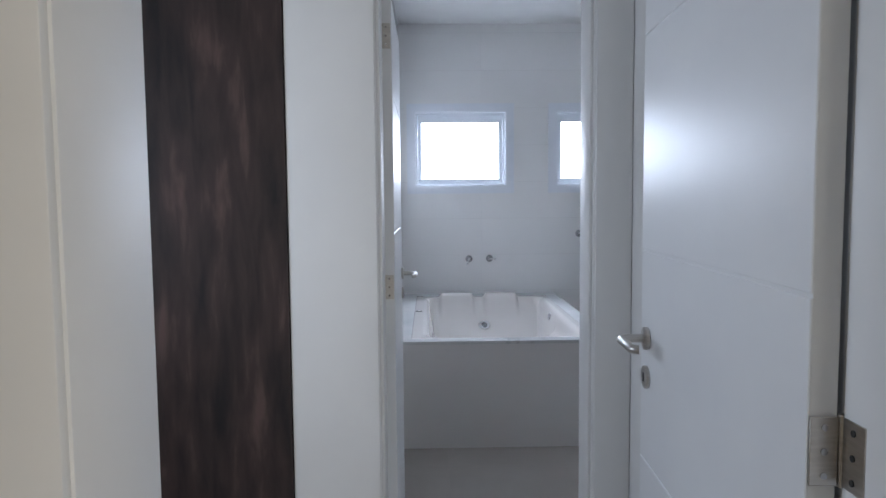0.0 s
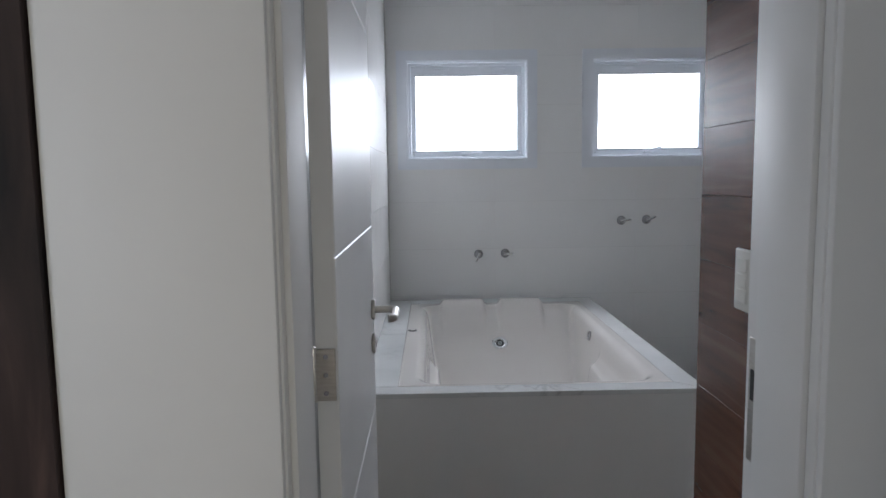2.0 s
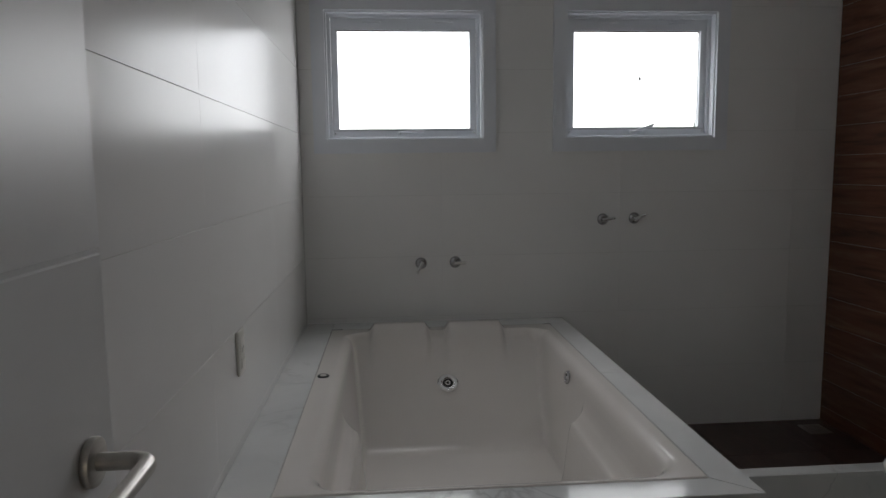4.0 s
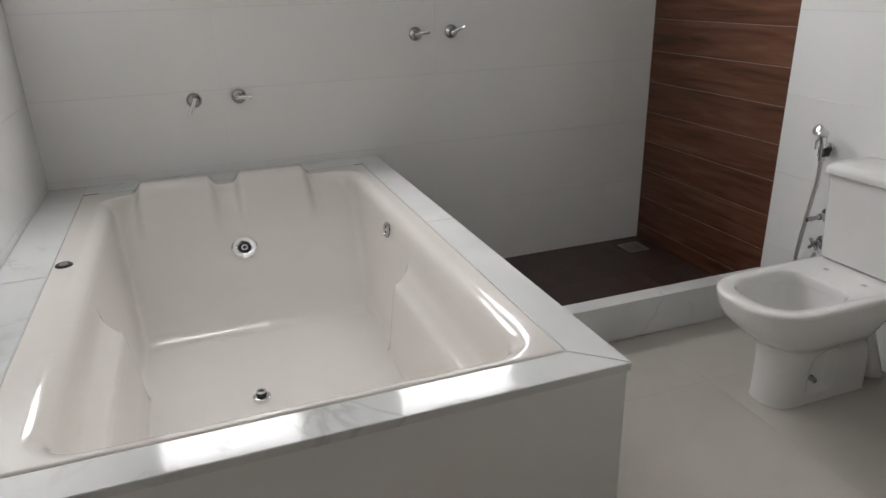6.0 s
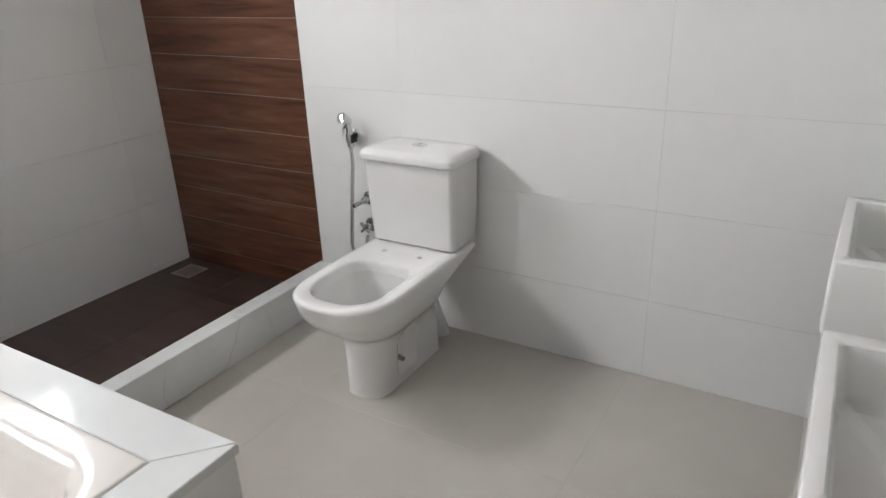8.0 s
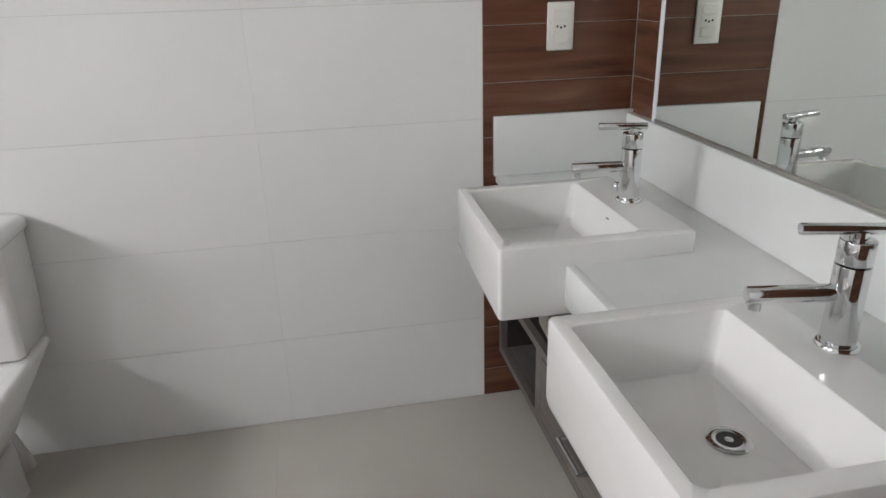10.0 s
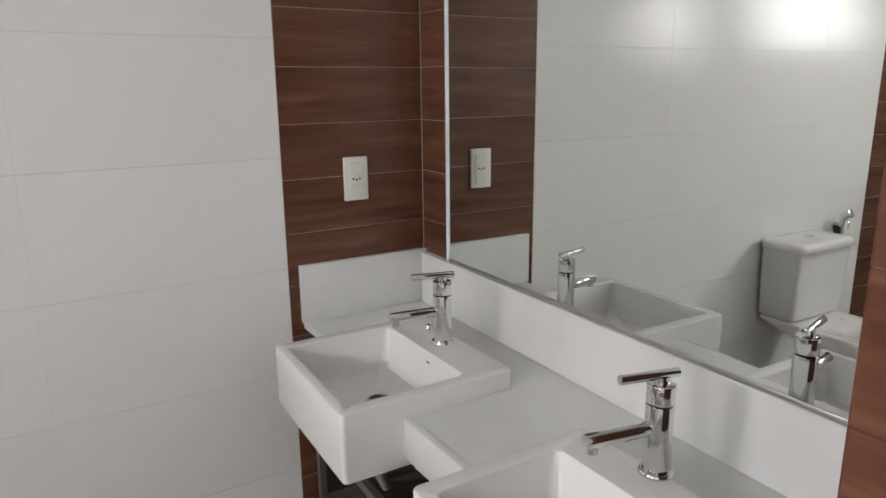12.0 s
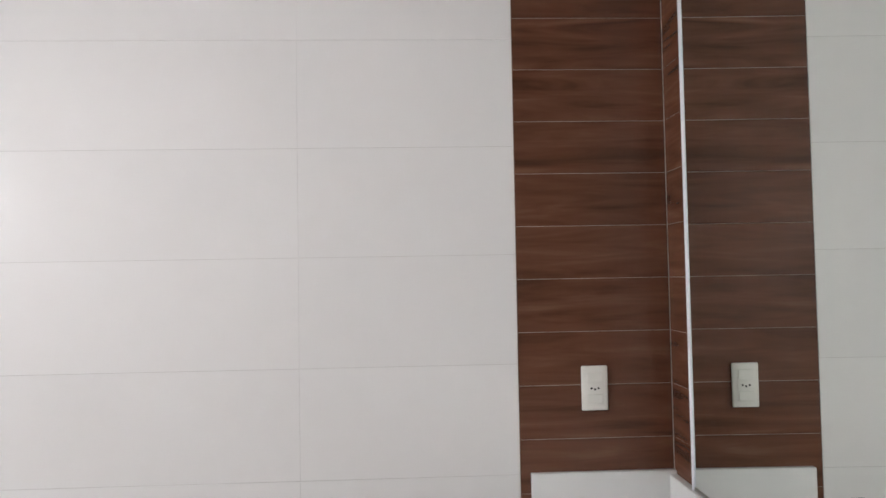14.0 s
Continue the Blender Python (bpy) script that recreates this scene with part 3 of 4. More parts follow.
# ---- bathtub ----
RZ, SX0, SX1, SY0, SY1 = 0.626, XW + 0.001, 0.941, 3.957, YN - 0.001
IX0, IX1, IY0, IY1 = -0.235, 0.845, 4.045, 5.757
surround = thing("tub_surround", "tiled bathtub plinth with a white marble rim", "bathtub surround")
part("front_panel", box(SX0, SX1 - 0.006, SY0 + 0.005, SY0 + 0.04, 0.001, RZ - 0.019, 0.001, 1), WHITE_TILE, surround, "off-white tiled front")
part("side_panel", box(SX1 - 0.040, SX1 - 0.006, SY0 + 0.0405, SY1, 0.001, RZ - 0.019, 0.001, 1), WHITE_TILE, surround)


def slab(points, z0, z1):
    bm = bmesh.new()
    lo, hi = ([bm.verts.new((x, y, z)) for x, y in points] for z in (z0, z1))
    n = len(points)
    for k in range(n):
        bm.faces.new((lo[k], lo[(k + 1) % n], hi[(k + 1) % n], hi[k]))
    bm.faces.new(hi)
    bm.faces.new(lo[::-1])
    bmesh.ops.bevel(bm, geom=[e for e in bm.edges], offset=0.0014, segments=2, affect="EDGES")
    return bm


g = 0.0006
for pts in (((SX0, SY0), (SX1, SY0), (IX1 + g, IY0), (SX0, IY0)),
            ((SX1, SY0 + 2 * g), (SX1, 4.93), (IX1, 4.93), (IX1, IY0 + 2 * g)),
            ((IX1, 4.932), (SX1, 4.932), (SX1, SY1), (IX1, SY1)),
            ((SX0, IY0 + 0.001), (IX0, IY0 + 0.001), (IX0, 4.93), (SX0, 4.93)),
            ((SX0, 4.932), (IX0, 4.932), (IX0, SY1), (SX0, SY1)),
            ((IX0 + g, IY1), (IX1 - g, IY1), (IX1 - g, SY1), (IX0 + g, SY1))):
    part("marble_slab", slab(pts, RZ - 0.019, RZ), MARBLE, surround, "polished white marble with grey veins")


def smooth(a, b, x):
    t = min(1.0, max(0.0, (x - a) / (b - a)))
    return t * t * (3 - 2 * t)


def smax(a, b, k):
    h = max(0.0, k - abs(a - b)) / k
    return max(a, b) + h * h * k * 0.25


def headrest(x):
    """1 where one of the two moulded headrests stands, 0 beside them."""
    return max(smooth(-0.060, -0.022, x) * (1 - smooth(0.210, 0.248, x)), smooth(0.302, 0.340, x) * (1 - smooth(0.570, 0.608, x)))


LIP = RZ + 0.002


def rolled(d, r, steep):
    """Drop below the lip at the distance d inside the edge: a rolled edge of radius r, then a wall of the given slope."""
    if d <= 0:
        return 0.0
    a = math.atan(steep)
    end = r * math.sin(a)
    if d < end:
        return r - math.sqrt(r * r - d * d)
    return r * (1 - math.cos(a)) + steep * (d - end)


def tub_height(x, y):
    """Height of the tub's inner skin: lip, rolled edge, steep sides, armrests, moulded headrests and a reclined back."""
    cx, floor_z = 0.318, 0.226
    hr = headrest(x)
    rim = min(x - IX0, IX1 - x, y - IY0, IY1 - y)
    lip = LIP - 0.003 * (1 - smooth(0.0, 0.006, rim))
    # rounded outline of the well
    x0, x1, y0, y1, r = -0.172, 0.808, 4.050, 5.722, 0.120
    qx, qy = abs(x - (x0 + x1) / 2) - (x1 - x0) / 2 + r, abs(y - (y0 + y1) / 2) - (y1 - y0) / 2 + r
    inside = r - math.hypot(max(qx, 0.0), max(qy, 0.0)) - min(max(qx, qy), 0.0)
    crest = 0.036 * hr * smooth(5.60, 5.70, y) * (1 - smooth(5.728, 5.752, y))
    back = 5.722 - y
    back -= 0.050 * hr * (1 - smooth(0.05, 0.21, back))
    z_side = lip - rolled(inside, 0.044, 6.0)
    z_back = lip - rolled(back, 0.05, 0.92 - 0.10 * smooth(0.10, 0.35, back))
    z = smax(smax(z_side, z_back, 0.09), floor_z, 0.050)
    side = abs(x - cx)
    arm_top = 0.470 + 0.065 * smooth(0.39, 0.46, side)
    arm = smooth(0.350, 0.392, side) * (1 - smooth(4.845, 4.90, y))
    base = floor_z - 0.03
    z = smax(z, base + (arm_top - base) * arm, 0.022)
    return min(z, lip) + crest if crest or z <= lip else lip


tub = thing("whirlpool_bathtub", "cream acrylic double whirlpool bathtub sunk in a marble rim", "bathtub")
bm = bmesh.new()
nx, ny = 230, 300
grid = [[bm.verts.new((x, y, tub_height(x, y))) for y in (IY0 + 0.0003 + (IY1 - IY0 - 0.0006) * j / ny for j in range(ny + 1))]
        for x in (IX0 + 0.0003 + (IX1 - IX0 - 0.0006) * i / nx for i in range(nx + 1))]
for i in range(nx):
    for j in range(ny):
        bm.faces.new((grid[i][j], grid[i + 1][j], grid[i + 1][j + 1], grid[i][j + 1]))
rimv = [grid[i][0] for i in range(nx + 1)] + [grid[nx][j] for j in range(1, ny + 1)] + [grid[i][ny] for i in range(nx - 1, -1, -1)] + [grid[0][j] for j in range(ny - 1, 0, -1)]
low = [bm.verts.new((v.co.x, v.co.y, RZ - 0.016)) for v in rimv]
for k in range(len(rimv)):
    bm.faces.new((rimv[k], low[k], low[(k + 1) % len(low)], rimv[(k + 1) % len(low)]))
part("tub_shell", bm, ACRYLIC, tub, sharp=85)
for a, b_ in ((IX0 + 0.002, IX0 + 0.055), (IX1 - 0.038, IX1 - 0.002)):
    part("seal_gap", box(a, b_, IY1 - 0.0075, IY1 - 0.001, RZ - 0.004, RZ + 0.0028, 0.001, 1), RUBBER, tub, "dark open joint at the corner of the tub")


def jet(c, axis, r, metal):
    c, axis = Vector(c), Vector(axis).normalized()
    j = part("jet", ring(c, axis, r * 0.55, r, 0.010), metal, tub, "chrome whirlpool jet")
    part("nozzle", cyl(c - axis * 0.006, c + axis * 0.003, r * 0.5, n=20), RUBBER, j)
    part("nozzle_eye", ring(c + axis * 0.003, axis, r * 0.14, r * 0.28, 0.004, 16), CHROME, j)


def on_tub(x, y):
    z = tub_height(x, y)
    d = 0.004
    n = Vector((tub_height(x - d, y) - tub_height(x + d, y), tub_height(x, y - d) - tub_height(x, y + d), 2 * d)).normalized()
    return Vector((x, y, z)) + n * 0.002, n


jet(*on_tub(0.306, 5.472), 0.048, LIT_CHROME)
jet(*on_tub(0.760, 5.082), 0.027, DIMMED_CHROME)
c, n = on_tub(0.264, 4.745)
suction = part("suction_inlet", cyl(c - n * 0.004, c + n * 0.012, 0.026, n=24, bevel=0.003), CHROME, tub, "chrome suction cover")
part("cap", cyl(c + n * 0.012, c + n * 0.024, 0.015, n=20, bevel=0.002), RUBBER, suction, "black knob")
part("cap_ring", ring(c + n * 0.024, n, 0.008, 0.015, 0.005, 20), CHROME, suction)
c, n = on_tub(0.365, 4.62)
drain = part("drain", ring(c, n, 0.014, 0.036, 0.006), CHROME, tub, "chrome tub drain")
part("plug", cyl(c - n * 0.001, c + n * 0.006, 0.026, 0.020, n=24), CHROME, drain)
for x, y in ((-0.202, 5.00),):
    c = Vector((x, y, LIP))
    btn = part("control_button", ring(c, (0, 0, 1), 0.011, 0.023, 0.005, 24), RUBBER, tub, "dark ringed air control button")
    part("button_top", cyl(c, c + Vector((0, 0, 0.005)), 0.012, n=20), STEEL, btn)
# anti-slip studs on the tub floor
bm = bmesh.new()
for i in range(12):
    for j in range(5):
        x, y = 0.08 + i * 0.030, 4.50 + j * 0.035
        c, n = on_tub(x, y)
        bmesh.ops.create_cone(bm, cap_ends=True, segments=8, radius1=0.0065, radius2=0.004, depth=0.004, matrix=Matrix.Translation(c + Vector((0, 0, 0.000))))
part("anti_slip_stud", bm, ACRYLIC, tub)["kind"] = "stuff"


# ---- wall taps ----
def wall_tap(x, z, lever_angle):
    t = thing("wall_tap", "chrome wall tap with a short lever on white tiles", "tap", group="wall taps")
    part("escutcheon", cyl((x, YN - 0.001, z), (x, YN - 0.016, z), 0.031, 0.017, n=28, bevel=0.002), DIMMED_CHROME, t)
    part("spindle", cyl((x, YN - 0.015, z), (x, YN - 0.036, z), 0.015, n=20, bevel=0.003), DIMMED_CHROME, t)
    a = radians(lever_angle)
    d = Vector((math.cos(a), 0, math.sin(a)))
    c = Vector((x, YN - 0.038, z))
    part("lever", tube([c - d * 0.014, c + d * 0.030, c + d * 0.052 + Vector((0, -0.004, 0))], 0.0078, 12), CHROME, t)


wall_tap(0.212, 0.925, -115)
wall_tap(0.386, 0.928, 0)
wall_tap(1.150, 1.133, 10)
wall_tap(1.315, 1.136, 25)

# ---- shower kerb and drain ----
kerb = thing("shower_kerb", "low white marble shower kerb", "shower kerb")
part("kerb_body", slab(((TUBX + 0.002, CURB0 + 0.004), (XE - 0.001, CURB0 + 0.004), (XE - 0.001, CURB1 - 0.004), (TUBX + 0.002, CURB1 - 0.004)), 0.001, 0.145), MARBLE, kerb)
part("kerb_cap", slab(((TUBX + 0.002, CURB0), (XE - 0.001, CURB0), (XE - 0.001, CURB1), (TUBX + 0.002, CURB1)), 0.1452, 0.165), MARBLE, kerb)
grate = thing("floor_drain", "small square steel drain grate in the shower floor", "drain")
part("drain_frame", cells([2.20, 2.212, 2.308, 2.32], [5.70, 5.712, 5.808, 5.82], [(2.212, 2.308, 5.712, 5.808)], lambda u, v, d: (u, v, d), 0.0182, 0.0215), STEEL, grate, smooth=False)
for k in range(6):
    part("drain_bar", box(2.212, 2.308, 5.717 + k * 0.016, 5.725 + k * 0.016, 0.0183, 0.0205), STEEL, grate, smooth=False)


# ---- toilet ----
def plan(x0, x1, hw, nose, corner=0.03, n=40, yc=4.448):
    """Outline seen from above: an elliptical nose at x0, straight sides, rounded back corners at x1."""
    pts = []
    m = n // 2
    for k in range(m + 1):
        a = math.pi / 2 + math.pi * k / m
        c, s_ = math.cos(a), math.sin(a)
        e = 2 / 2.5
        pts.append((x0 + nose + nose * math.copysign(abs(c) ** e, c), yc + hw * math.copysign(abs(s_) ** e, s_)))
    q, run = 5, 34
    xs0, xs1 = x0 + nose, x1 - corner
    pts += [(xs0 + (xs1 - xs0) * k / run, yc - hw) for k in range(1, run)]
    for k in range(q + 1):
        a = -math.pi / 2 + math.pi / 2 * k / q
        pts.append((x1 - corner + corner * math.cos(a), yc - hw + corner + corner * math.sin(a)))
    for k in range(q + 1):
        a = math.pi / 2 * k / q
        pts.append((x1 - corner + corner * math.cos(a), yc + hw - corner + corner * math.sin(a)))
    pts += [(xs1 + (xs0 - xs1) * k / run, yc + hw) for k in range(1, run)]
    return pts


def loft(rings_, bm=None, cap0=True, cap1=True):
    out = bm or bmesh.new()
    rows = [[out.verts.new((x, y, z)) for x, y in pts] for pts, z in rings_]
    n = len(rows[0])
    for a, b in zip(rows, rows[1:]):
        for k in range(n):
            out.faces.new((a[k], a[(k + 1) % n], b[(k + 1) % n], b[k]))
    if cap0:
        out.faces.new(rows[0][::-1])
    if cap1:
        out.faces.new(rows[-1])
    return out


def bowl_rings():
    """Outer skin of the bowl from the foot up to the rim, in even steps between the main sections (front, back, half width, nose, corner, height)."""
    keys = [(1.832, 2.240, 0.079, 0.085, 0.030, 0.001), (1.834, 2.236, 0.079, 0.085, 0.030, 0.03), (1.836, 2.228, 0.082, 0.090, 0.030, 0.12),
            (1.834, 2.210, 0.090, 0.100, 0.040, 0.18), (1.818, 2.180, 0.110, 0.120, 0.050, 0.220), (1.750, 2.160, 0.148, 0.160, 0.060, 0.270),
            (1.700, 2.180, 0.170, 0.182, 0.060, 0.325), (1.683, 2.290, 0.1765, 0.188, 0.045, 0.368), (1.678, 2.355, 0.1775, 0.190, 0.030, 0.390)]
    out = []
    for i in range(len(keys) - 1):
        p0, p1, p2, p3 = keys[max(i - 1, 0)], keys[i], keys[i + 1], keys[min(i + 2, len(keys) - 1)]
        for k in range(5):
            t = k / 5
            out.append([0.5 * (2 * b + (c - a) * t + (2 * a - 5 * b + 4 * c - d) * t * t + (3 * b - a - 3 * c + d) * t ** 3) for a, b, c, d in zip(p0, p1, p2, p3)])
    return out + [list(keys[-1])]


toilet = thing("toilet", "white ceramic close-coupled toilet without a seat", "toilet")
sections = [(plan(*q[:5]), q[5]) for q in bowl_rings()]
sections += [(plan(1.680, 2.354, 0.1765, 0.189), 0.396), (plan(1.685, 2.351, 0.172, 0.186), 0.4005), (plan(1.692, 2.347, 0.166, 0.181), 0.402),
             (plan(1.727, 2.046, 0.130, 0.125, 0.075), 0.4005), (plan(1.733, 2.041, 0.125, 0.12, 0.072), 0.396), (plan(1.736, 2.038, 0.122, 0.118, 0.070), 0.386),
             (plan(1.737, 2.038, 0.121, 0.118, 0.070), 0.362), (plan(1.728, 2.046, 0.130, 0.125, 0.070), 0.358), (plan(1.745, 2.040, 0.122, 0.13, 0.070), 0.318),
             (plan(1.79, 2.03, 0.098, 0.11, 0.06), 0.255), (plan(1.86, 2.015, 0.062, 0.07, 0.045), 0.205), (plan(1.895, 1.995, 0.040, 0.045, 0.03), 0.19)]
bowl = loft(sections)
for v in bowl.verts:                      # arched hollow over the fixing bolt on either side of the foot
    if 1.90 < v.co.x < 2.11 and v.co.z < 0.24 and abs(v.co.y - 4.448) > 0.06:
        wide = 0.045 * math.sqrt(max(0.0, 1 - max(0.0, (v.co.z - 0.15) / 0.07) ** 2)) + 0.001
        hollow = (1 - smooth(wide * 0.75, wide * 1.25, abs(v.co.x - 2.005))) * smooth(0.052, 0.066, v.co.z)
        v.co.y -= math.copysign(0.026 * hollow, v.co.y - 4.448)
bowl_ob = part("bowl", bowl, CERAMIC, toilet, sharp=60)
part("bowl_water", loft([(plan(1.855, 2.022, 0.066, 0.08, 0.05), 0.214), (plan(1.856, 2.021, 0.065, 0.08, 0.05), 0.2155)]), WATER, bowl_ob, "still water in the bowl")
for sy in (-1, 1):
    y = 4.448 + sy * 0.060
    part("bolt_cap", cyl((1.990, y - sy * 0.006, 0.085), (1.990, y + sy * 0.016, 0.080), 0.011, 0.008, n=14), DIMMED_CHROME, bowl_ob)
    part("seat_hole", cyl((2.125, 4.448 + sy * 0.072, 0.4018), (2.125, 4.448 + sy * 0.072, 0.4028), 0.009, n=16), STEEL, bowl_ob)


def tank_ring(x0, x1, y0, y1, r, n=6):
    pts = []
    for cx, cy, a0 in ((x1 - r, y1 - r, 0), (x0 + r, y1 - r, 90), (x0 + r, y0 + r, 180), (x1 - r, y0 + r, 270)):
        pts += [(cx + r * math.cos(radians(a0 + 90 * k / n)), cy + r * math.sin(radians(a0 + 90 * k / n))) for k in range(n + 1)]
    return pts


tank = part("tank", loft([(tank_ring(2.200, 2.362, 4.288, 4.610, 0.018), 0.4045), (tank_ring(2.192, 2.366, 4.282, 4.616, 0.020), 0.412),
                          (tank_ring(2.186, 2.368, 4.274, 4.624, 0.022), 0.55), (tank_ring(2.182, 2.368, 4.269, 4.630, 0.022), 0.7035)]), CERAMIC, toilet)
lid = [(0.006, 0.7040), (0.001, 0.7065), (0.0, 0.711), (0.0, 0.722)]
lid += [(0.026 * (1 - math.cos(radians(a))), 0.722 + 0.022 * math.sin(radians(a))) for a in range(12, 85, 12)] + [(0.045, 0.7455), (0.075, 0.7475)]
part("tank_lid", loft([(tank_ring(2.165 + i, 2.372 - i * 0.5, 4.258 + i, 4.640 - i, 0.030), z) for i, z in lid]), CERAMIC, toilet, sharp=60)
b = part("flush_button", loft([([(2.270 + 0.021 * math.cos(a), 4.448 + 0.031 * math.sin(a)) for a in (2 * math.pi * k / 28 for k in range(28))], 0.7465),
                               ([(2.270 + 0.021 * math.cos(a), 4.448 + 0.031 * math.sin(a)) for a in (2 * math.pi * k / 28 for k in range(28))], 0.7495),
                               ([(2.270 + 0.016 * math.cos(a), 4.448 + 0.025 * math.sin(a)) for a in (2 * math.pi * k / 28 for k in range(28))], 0.7515)]), CHROME, toilet, "chrome dual flush button")
part("button_split", box(2.270 - 0.016, 2.270 + 0.016, 4.4475, 4.4485, 0.751, 0.752), RUBBER, b, smooth=False)
part("drain_pipe", loft([([(2.18 + 0.145 * u + 0.046 * math.cos(a), 4.448 + (0.066 - 0.008 * u) * math.sin(a)) for a in (2 * math.pi * k / 24 for k in range(24))], 0.30 - 0.30 * u + 0.002)
                         for u in (0, 0.2, 0.4, 0.6, 0.8, 1.0)]), CERAMIC, toilet)

# ---- hand bidet spray and stop valves ----
spray = thing("bidet_spray", "chrome hand bidet spray with a hose in its wall holder", "bidet spray")
yb, xb = 4.800, XE
part("holder", cyl((xb - 0.001, yb, 0.735), (xb - 0.012, yb, 0.735), 0.020, n=22, bevel=0.002), CHROME, spray)
part("clip", box(xb - 0.045, xb - 0.010, yb - 0.014, yb + 0.014, 0.705, 0.740, 0.004), RUBBER, spray, "dark clip")
part("grip", tube([(xb - 0.035, yb, 0.690), (xb - 0.037, yb, 0.74), (xb - 0.042, yb, 0.775), (xb - 0.050, yb, 0.795)], 0.0125, 14), CHROME, spray)
part("spray_head", cyl((xb - 0.036, yb, 0.785), (xb - 0.078, yb, 0.808), 0.015, 0.021, n=22, bevel=0.002), CHROME, spray)
part("trigger", tube([(xb - 0.052, yb, 0.785), (xb - 0.072, yb, 0.765), (xb - 0.070, yb, 0.735)], 0.005, 8), CHROME, spray)
part("hose", tube([(xb - 0.035, yb, 0.69), (xb - 0.036, yb - 0.002, 0.62), (xb - 0.045, yb + 0.004, 0.52), (xb - 0.055, yb + 0.010, 0.40), (xb - 0.055, yb + 0.020, 0.30),
                   (xb - 0.050, yb + 0.015, 0.25), (xb - 0.045, yb - 0.005, 0.23), (xb - 0.040, yb - 0.030, 0.26), (xb - 0.035, yb - 0.045, 0.34)], 0.0075, 10), STEEL, spray, "flexible steel hose")


def stop_valve(z, cross):
    v = thing("stop_valve", "chrome wall stop valve beside the toilet", "valve", group="stop valves by the toilet")
    y = 4.752
    part("escutcheon", cyl((XE - 0.001, y, z), (XE - 0.012, y, z), 0.028, n=26, bevel=0.003), DIMMED_CHROME, v)
    part("valve_body", cyl((XE - 0.008, y, z), (XE - 0.050, y, z), 0.013, n=18, bevel=0.002), DIMMED_CHROME, v)
    if cross:
        for a in (45, 135):
            d = Vector((0, math.cos(radians(a)), math.sin(radians(a)))) * 0.026
            part("spoke", tube([Vector((XE - 0.052, y, z)) - d, Vector((XE - 0.052, y, z)) + d], 0.006, 10), DIMMED_CHROME, v)
    else:
        part("lever", tube([(XE - 0.050, y, z), (XE - 0.062, y, z - 0.001), (XE - 0.095, y + 0.012, z - 0.008)], 0.0085, 12), DIMMED_CHROME, v)


stop_valve(0.487, False)
stop_valve(0.378, True)

# ---- vanity ----
CT, CF = 0.737, 3.058                     # countertop height and front
SINKS = ((1.700, 2.129), (0.998, 1.424))
SF, ST = 3.196, 0.783
top = thing("vanity_countertop", "white stone vanity top with upstands, set between wall and pier", "countertop")
holes = [(a + 0.012, b_ - 0.012, 2.87, CF + 1) for a, b_ in SINKS] + [(SINKS[0][1] - 0.012, XE + 1, 3.020, CF + 1)]
bm = cells(breaks(PX1 + 0.001, XE - 0.001, holes, 0), breaks(YV + 0.001, CF, holes, 2), holes, lambda u, v, d: (u, v, d), CT - 0.02, CT)
part("counter_slab", bm, QUARTZ, top, smooth=False)
for a, b_, yf in ((PX1 + 0.001, SINKS[1][0] + 0.008, CF), (SINKS[1][1] - 0.008, SINKS[0][0] + 0.008, CF)):
    part("apron", box(a, b_, yf - 0.0195, yf + 0.001, CT - 0.088, CT + 0.0008, 0.002), QUARTZ, top)
part("upstand", slab(((PX1 + 0.001, YV + 0.001), (XE - 0.0215, YV + 0.001), (XE - 0.0215, YV + 0.022), (PX1 + 0.001, YV + 0.048)), CT + 0.0005, 0.896), QUARTZ, top)
part("upstand", box(XE - 0.021, XE - 0.001, YV + 0.001, 3.028, CT + 0.0005, 0.906, 0.002), QUARTZ, top)
part("filler", box(SINKS[0][0] - 0.03, SINKS[0][0] + 0.02, CF - 0.07, CF - 0.02, CT - 0.10, CT - 0.06, 0.012, 3), FOAM, top, "white foam filler under the slab")


